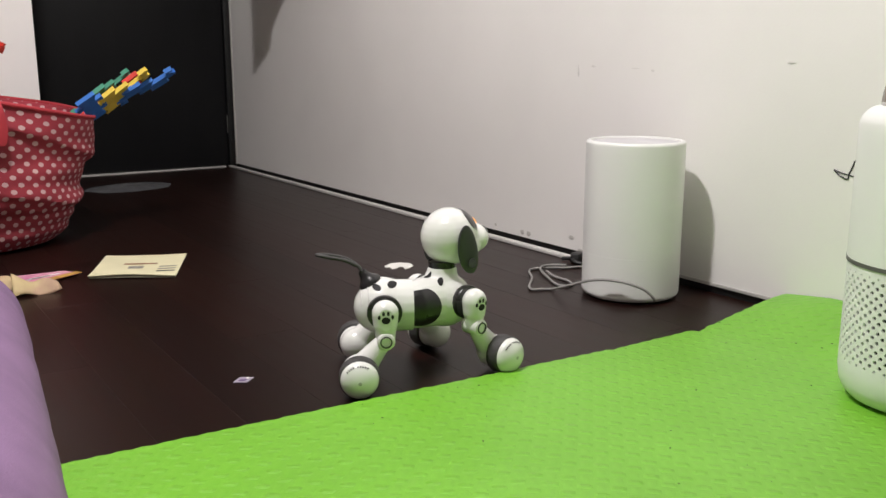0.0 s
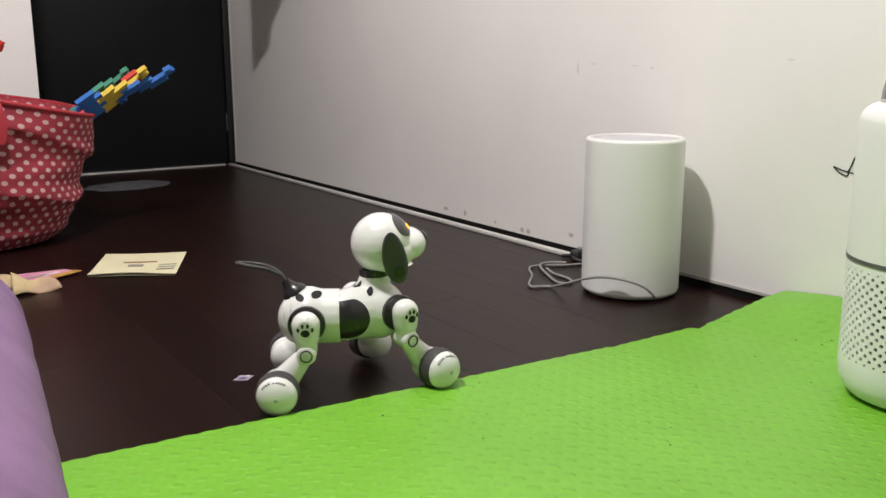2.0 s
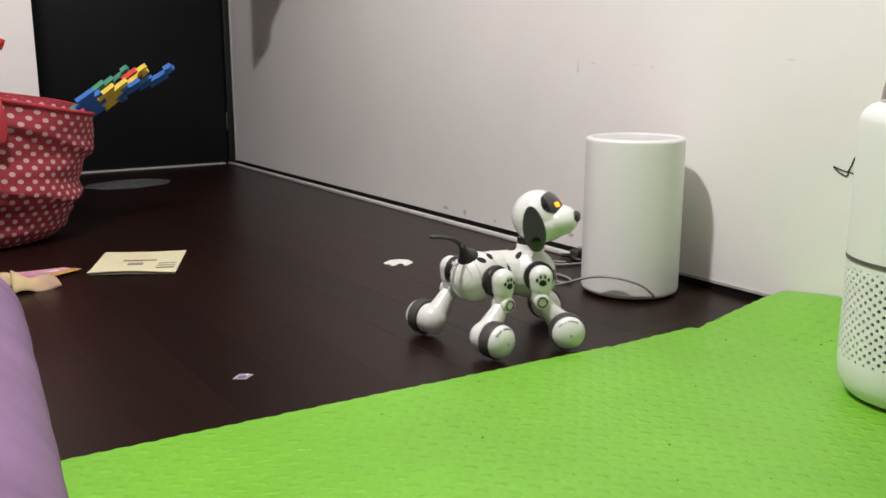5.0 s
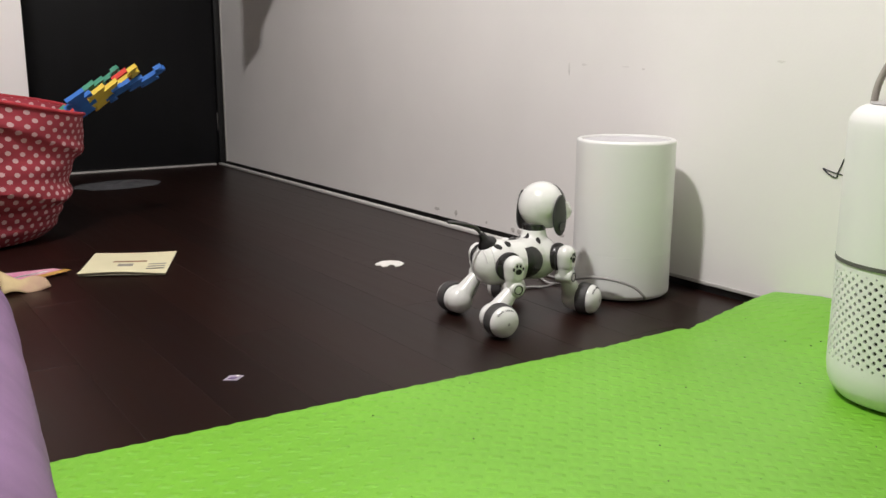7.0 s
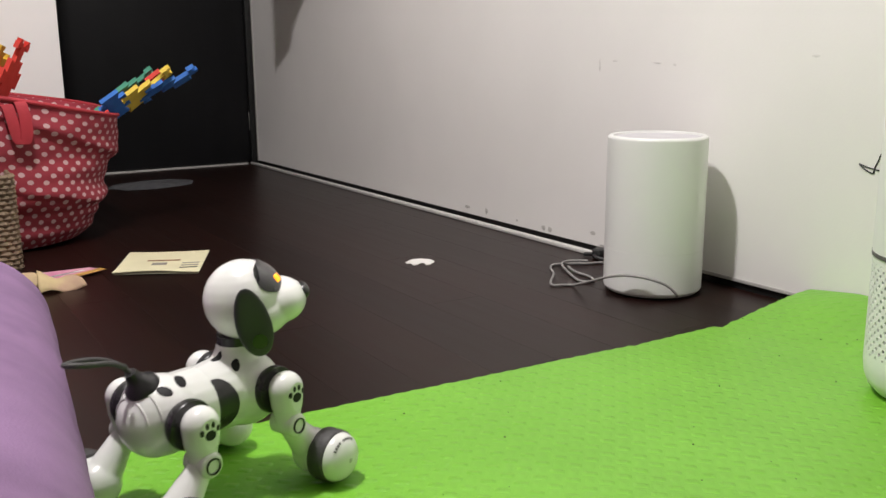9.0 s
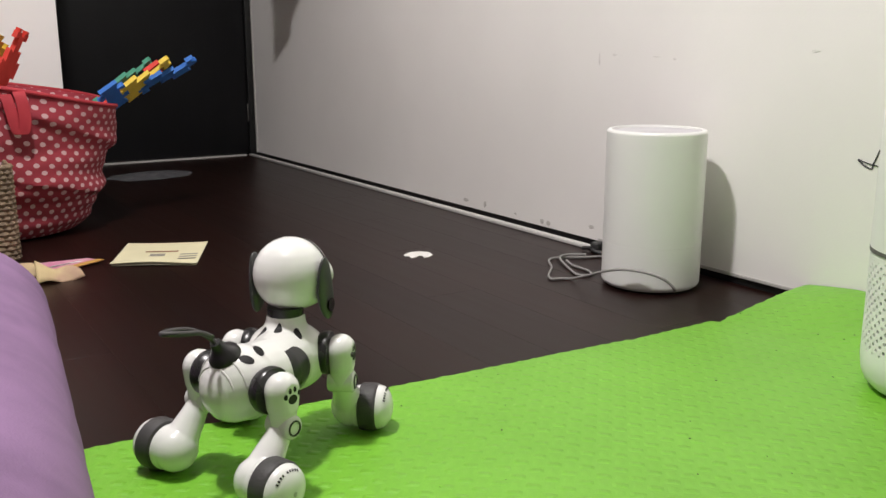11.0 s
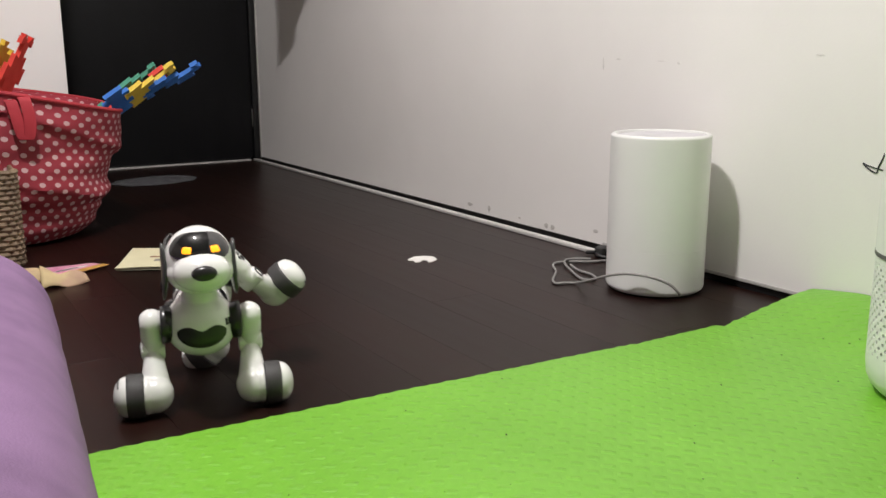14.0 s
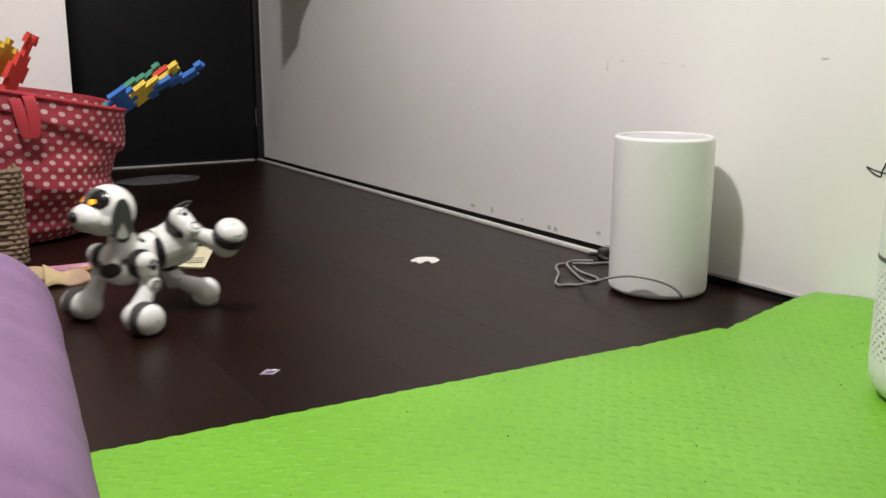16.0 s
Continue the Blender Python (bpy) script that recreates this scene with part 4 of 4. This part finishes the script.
def robot_dog():
    dog = empty("robot_dog", "white toy robot dog with black spots and wheeled feet", "robot dog")
    # hindquarters, about their long axis through the waist
    rear = new("hindquarters")
    rear.parent = dog
    rear.empty_display_size = 0.02
    bm = bmesh.new()
    bx = -HIPX - WAIST
    ball(bm, (bx, 0, -0.001), (0.0440, 0.0455, 0.0440))
    ball(bm, (bx - 0.010, 0, -0.004), (0.0360, 0.0400, 0.0400))
    capsule(bm, (bx, 0, -0.002), (0.006, 0, -0.003), 0.0415, 0.0405)
    rb = blend(bm, 0.0020, 8)
    bmesh.ops.bisect_plane(rb, geom=rb.verts[:] + rb.edges[:] + rb.faces[:], plane_co=(-0.0055, 0, 0), plane_no=(1, 0, 0), clear_outer=True)
    tree = BVHTree.FromBMesh(rb)
    part("rear_shell", rb, SHELL, rear)
    for x in (bx - 0.034, bx - 0.023):
        pts = []
        for k in range(25):
            a = radians(20 + 60 * k / 24)
            for s in (1, -1):
                hit, _, _, _ = tree.ray_cast(Vector((x, s * 0.09 * math.sin(a), 0.09 * math.cos(a))), Vector((0, -s * math.sin(a), -math.cos(a))))
                if hit:
                    pts.append((s, hit))
        for s in (1, -1):
            part("rib_line", tube([p for q, p in pts if q == s], 0.0013, n=6, steps=1), RIB, rear, "grey moulded rib line")
    for s in (1, -1):
        spot(tree, 0, bx + 0.014, 27 * s, 0.021, 0.013, 60 * s, rear)
        spot(tree, 0, bx - 0.010, 37 * s, 0.017, 0.0105, -55 * s, rear)
    capbm = lathe([(0.0, -0.003), (0.0190, -0.003), (0.0178, 0.003), (0.0120, 0.008), (0.0080, 0.015), (0.0065, 0.022), (0.0, 0.0225)], 32, pose(bx - 0.020, 0, 0.0365, 0, -34, 0), caps=False)
    part("tail_mount", capbm, BLACK, rear, "black tail socket")
    tx = bx - 0.030
    tail_pts = [(tx, 0.0, 0.052), (tx - 0.010, 0.005, 0.064), (tx - 0.028, 0.009, 0.074), (tx - 0.050, 0.009, 0.079), (tx - 0.070, 0.002, 0.082), (tx - 0.064, -0.008, 0.082), (tx - 0.050, -0.010, 0.079), (tx - 0.028, -0.009, 0.074), (tx - 0.010, -0.005, 0.064)]
    part("tail", tube(tail_pts, 0.0030, n=10, steps=5), RUBBER, rear, "looped dark rubber tail")

    # forequarters: chest, neck and the round end that turns inside the hindquarters
    bm = bmesh.new()
    cx = HIPX - 0.006
    ball(bm, (cx, 0, 0.116), (0.0460, 0.0520, 0.0450))
    ball(bm, (cx + 0.010, 0, 0.108), (0.0380, 0.0460, 0.0350))
    capsule(bm, (WAIST, 0, 0.118), (cx, 0, 0.117), 0.0385, 0.0440)
    capsule(bm, (cx - 0.004, 0, 0.132), (NECK[0], 0, NECK[2] - 0.012), 0.0400, 0.0250)
    fb = blend(bm, 0.0020, 6)
    tree = BVHTree.FromBMesh(fb)
    part("front_shell", fb, SHELL, dog)
    for s in (1, -1):
        half = [(WAIST + 0.019 * math.cos(radians(a)), 0.029 * math.sin(radians(a))) for a in range(-90, 91, 9)]
        half += [(WAIST - 0.003 * k, 0.029 - 0.0004 * k * k / 12) for k in range(1, 11)] + [(WAIST - 0.031, 0.026 - 0.0052 * k) for k in range(1, 10)] + [(WAIST - 0.003 * k, -0.029 + 0.0004 * k * k / 12) for k in range(10, 0, -1)]
        part("side_panel", decal(tree, (0, s * 0.09, 0.118), (0, -s, 0), (0, 0, 1), [(-s * x, y) for x, y in half], 0.0008, 8), BLACK, dog, "glossy black side panel")
    spot(tree, 0.118, 0.020, 0, 0.015, 0.0095, 0, dog)
    for s in (1, -1):
        spot(tree, 0.118, 0.027, 33 * s, 0.016, 0.0095, 55 * s, dog)
    heart = []
    for k in range(40):
        a = 2 * math.pi * k / 40
        x, y = 0.0335 * math.cos(a), 0.0195 * math.sin(a)
        if y > 0:
            y = y * 0.70 - 0.009 * math.exp(-(x / 0.012) ** 2)
        heart.append((x, y))
    part("chest_panel", decal(tree, (0.20, 0, 0.117), (-1, 0, 0), (0, 0, 1), heart, 0.0007, 6), BLACK, dog, "black smile-shaped chest panel")
    for k in range(3):
        part("letter_bar", decal(tree, (0.150, 0.054 + 0.0050 * k, 0.128), (-1, -0.30, 0), (0, 0, 1), [(-0.0019, -0.0045), (0.0019, -0.0045), (0.0019, 0.0045), (-0.0019, 0.0045)], 0.0006, 2), BLACK, dog, "black printed bar")
    part("collar", lathe([(0.018, 0), (0.0225, 0.001), (0.0225, 0.014), (0.018, 0.015)], 40, pose(NECK[0], 0, NECK[2] - 0.006, 0, 0, 0), caps=True), BLACK, dog, "black neck ring")

    # head, turning on the neck
    head = new("head")
    head.parent = dog
    head.empty_display_size = 0.02
    mid = Vector((HEADX, 0, HEADZ))
    bm = bmesh.new()
    ball(bm, mid, (HEADR, HEADR, HEADR))
    ball(bm, mid + Vector((0.010, 0, -0.0150)), (0.0420, 0.0460, 0.0310))
    ball(bm, mid + Vector((0.0390, 0, -0.0090)), (0.0310, 0.0385, 0.0265))
    hb = blend(bm, 0.0020, 7)
    tree = BVHTree.FromBMesh(hb)
    part("skull", hb, SHELL, head)

    def on_face(name, yaw, pitch, wide, tall, power, lift, mat, label, rings=10, n=64):
        """A curved plate set on the head, its outline in degrees of yaw and pitch about the head's middle."""
        bm = bmesh.new()
        outline = oval(2 * wide, 2 * tall, n, power)
        made = []
        for k in range(rings + 1):
            f = k / rings
            row = []
            for u, v in (outline if k else outline[:1]):
                a, b = radians(yaw + u * f), radians(pitch + v * f)
                way = Vector((math.cos(b) * math.cos(a), math.cos(b) * math.sin(a), math.sin(b)))
                rise = lift * (1 - 0.75 * f ** 6)
                row.append(bm.verts.new(mid + way * (HEADR + 0.0006 + rise)))
            made.append(row)
        made.append([bm.verts.new(mid + (v.co - mid).normalized() * (HEADR - 0.002)) for v in made[-1]])
        for a, b in zip(made, made[1:]):
            for i in range(n):
                j = (i + 1) % n
                bm.faces.new((a[0], b[i], b[j]) if len(a) == 1 else (a[i], b[i], b[j], a[j]))
        bmesh.ops.recalc_face_normals(bm, faces=bm.faces)
        return part(name, bm, mat, head, label)

    on_face("visor", 0, 36, 70, 28, 2.7, 0.0012, VISOR, "glossy black visor")
    for s in (1, -1):
        on_face("eye", s * 26, 27, 10, 6.5, 5, 0.0022, GLOW, "glowing amber light eye", 4, 32)
        ear_bm = bmesh.new()
        bmesh.ops.create_uvsphere(ear_bm, u_segments=32, v_segments=16, radius=1)
        for v in ear_bm.verts:
            w = 0.0195 - 0.0025 * v.co.z
            v.co = Vector((v.co.x * w, math.copysign(abs(v.co.y) ** 0.7, v.co.y) * 0.0044 + s * 0.0025 * v.co.z ** 2, v.co.z * 0.0400))
        m = pose(0.0171, s * 0.0462, 0.0304, 1 * s, -6, 0)
        ear = part("ear", ear_bm, EAR, head, "hanging dark grey ear", m=m)
        if s > 0:
            # pale triangle on the left ear only
            pane = [(-0.0105, -0.0290), (0.0, -0.0320), (0.0105, -0.0290), (0.0085, -0.0200), (0.0, -0.0035), (-0.0085, -0.0200)]
            bm = slab([(x, y) for x, y in pane], 0, 0.0016)
            part("ear_triangle", bm, SHELL_GREY, ear, "pale three-cornered patch on the ear", m=pose(0.001, s * 0.0040, -0.0005, 90, 0, 180 if s > 0 else 0))
        else:
            bm = lathe([(0, 0.0), (0.0075, 0.0), (0.0085, 0.0012), (0.0085, 0.0016), (0, 0.0018)], 24, pose(0.001, s * 0.0052, -0.022, -90 * s, 0, 0), caps=False)
            part("ear_badge", bm, VISOR, ear, "glossy dark ear badge")
    bm = ball(bmesh.new(), (0.0847 - 0.0010, 0, 0.0406), (0.0085, 0.0170, 0.0105))
    part("nose", bm, BLACK, head, "glossy black nose")
    for front in (True, False):
        for s in (1, -1):
            if front:
                make_leg(s, True, dog, pose(HIPX, s * HIPY, HIPZ))
            else:
                make_leg(s, False, rear, pose(bx, s * HIPY, 0))
    return dog, rear, head


room()
curtain()
cable_duct()
green_mat()
bolster()
plain_purifier()
perforated_purifier()
toy_bag()
foam_tiles()
wicker_basket()
DOG, REAR, HEAD = robot_dog()
booklet()
crumpled_wrap()
power_cord()
floor_scraps()
wall_marks()
mat_specks()


def floor_boards():
    """Laminate boards, one mesh for each length, laid along the wall."""
    width, length = 0.123, 1.20
    floor = bpy.data.objects["floor"]
    cut = {}

    def board_mesh(span):
        """One mesh for each length, so that alike boards share it."""
        key = round(span, 3)
        if key not in cut:
            cut[key] = finish("board", boxed(0.00015, 0.00015, -0.008, width - 0.00015, span - 0.00015, 0.0, bevel=0.0003, seg=1), BOARD, False)
        return cut[key]

    k = 0
    x = WX - 0.002
    while x > LEFT + 0.01:
        x -= width
        y = BACK - (k * 0.4) % length
        while y < DY + 0.03:
            near, far = max(y, BACK), min(y + length, DY + 0.04)
            if far - near > 0.02 and x > LEFT - width:
                ob = new("board", board_mesh(far - near))
                ob.parent = floor
                ob.matrix_basis = pose(x, near, 0)
            y += length
        k += 1


floor_boards()

# seconds, hips' middle x, y, height, heading, lean, roll of the hindquarters, bend of the waist, head's own heading, rise of the muzzle
STEPS = [
    (0.0, 0.741, 1.172, 0.1170, 9.1, -0.2, 0.0, -35.9, 4.4, 3.8),
    (0.5, 0.739, 1.179, 0.1171, 7.0, -0.5, 0.0, -32.9, -12.9, 4.9),
    (1.0, 0.802, 1.200, 0.1164, 27.3, 0.5, 0.0, -26.9, 32.9, 2.5),
    (1.5, 0.810, 1.197, 0.1187, 38.7, 1.3, 0.0, -27.8, 42.5, -0.1),
    (2.0, 0.609, 1.163, 0.1193, 6.0, -0.7, 0.0, -35.2, -6.8, 6.5),
    (2.5, 0.665, 1.190, 0.1190, -9.2, -0.9, 0.0, 1.8, -26.9, 3.5),
    (3.0, 0.757, 1.136, 0.1212, 4.6, 0.2, 0.0, -29.8, -4.3, 4.5),
    (3.5, 0.875, 1.135, 0.1210, -4.0, -0.3, 0.0, -10.9, -31.2, 2.1),
    (4.0, 0.981, 1.163, 0.1213, -19.6, -0.3, 0.0, 35.9, -32.7, 5.5),
    (4.2, 0.982, 1.164, 0.1215, -23.8, -0.3, 0.0, 36.1, -38.7, 5.5),
    (6.3, 0.906, 1.378, 0.1166, -29.4, -0.1, 0.0, 15.5, -52.3, 5.1),
    (6.5, 0.932, 1.329, 0.1163, 0.0, 0.5, 0.0, -30.9, -18.0, -3.7),
    (7.0, 1.081, 1.308, 0.1162, 22.8, 0.6, 0.0, -30.8, 9.5, -6.2),
    (7.5, 1.038, 1.333, 0.1164, 7.2, 0.3, 0.0, 13.7, -14.8, -5.8),
    (8.0, 0.803, 1.248, 0.1166, 23.4, 0.7, 0.0, 5.4, 3.8, 0.4),
    (8.5, 0.538, 1.092, 0.1218, 33.4, 0.3, 0.0, -2.7, 14.6, 6.9),
    (9.0, 0.286, 0.942, 0.1258, 24.3, -0.3, 0.0, -4.9, -11.9, 7.3),
    (9.2, 0.274, 0.919, 0.1262, 32.4, -0.2, 0.0, -23.3, 0.9, 5.4),
    (11.3, 0.390, 0.984, 0.1246, 49.8, 0.2, 0.0, -27.4, 45.8, -0.1),
    (11.5, 0.396, 0.993, 0.1253, 50.9, 0.7, 0.0, -23.1, 50.5, 4.8),
    (11.7, 0.424, 0.978, 0.1463, 81.7, 13.5, 50.4, -15.5, 66.0, -0.2),
    (12.0, 0.454, 0.957, 0.1426, 99.5, 10.9, 47.5, -45.7, 109.7, -1.3),
    (12.3, 0.454, 0.957, 0.1426, 99.5, 10.9, 47.5, -45.7, 109.7, -1.3),
    (12.5, 0.479, 0.999, 0.1393, 129.0, 10.3, 51.7, -38.6, 128.5, -6.6),
    (12.7, 0.476, 1.055, 0.1421, 162.8, 12.5, 49.1, -36.4, 148.9, -10.7),
    (13.0, 0.434, 1.115, 0.1336, 215.5, 7.7, 51.9, -42.1, 193.7, -8.3),
    (13.2, 0.396, 1.122, 0.1363, 247.0, 6.5, 47.8, -23.3, 240.2, -2.9),
    (13.5, 0.382, 1.133, 0.1348, 261.1, 6.2, 47.1, -32.1, 253.8, -2.8),
    (14.0, 0.387, 1.287, 0.1262, 254.4, 6.7, 43.1, -7.3, 258.7, -1.9),
    (14.5, 0.444, 1.541, 0.1297, 252.5, 8.6, 50.1, -44.6, 245.4, -5.8),
    (15.0, 0.561, 1.743, 0.1296, 239.0, 8.7, 48.4, -42.3, 231.6, -8.2),
    (15.5, 0.638, 1.776, 0.1266, 203.5, 6.8, 51.9, -5.7, 197.5, -6.5),
    (16.0, 0.417, 1.714, 0.1255, 205.9, 6.2, 53.0, -6.1, 193.3, -1.8),
]


def motions():
    dog_rows, rear_rows, head_rows = [], [], []
    for t, x, y, z, turn, lean, roll, bend, face, rise in STEPS:
        dog_rows.append((t, pose(x, y, z) @ pose(0, 0, 0, 0, lean, turn) @ Matrix.Translation((0, 0, -HIPZ))))
        rear_rows.append((t, pose(WAIST, 0, HIPZ) @ pose(0, 0, 0, roll, 0, bend)))
        head_rows.append((t, pose(*NECK) @ pose(0, 0, 0, 0, -lean, 0) @ pose(0, 0, 0, 0, -rise, face - turn)))
    walk(DOG, dog_rows)
    walk(REAR, rear_rows)
    walk(HEAD, head_rows)


motions()
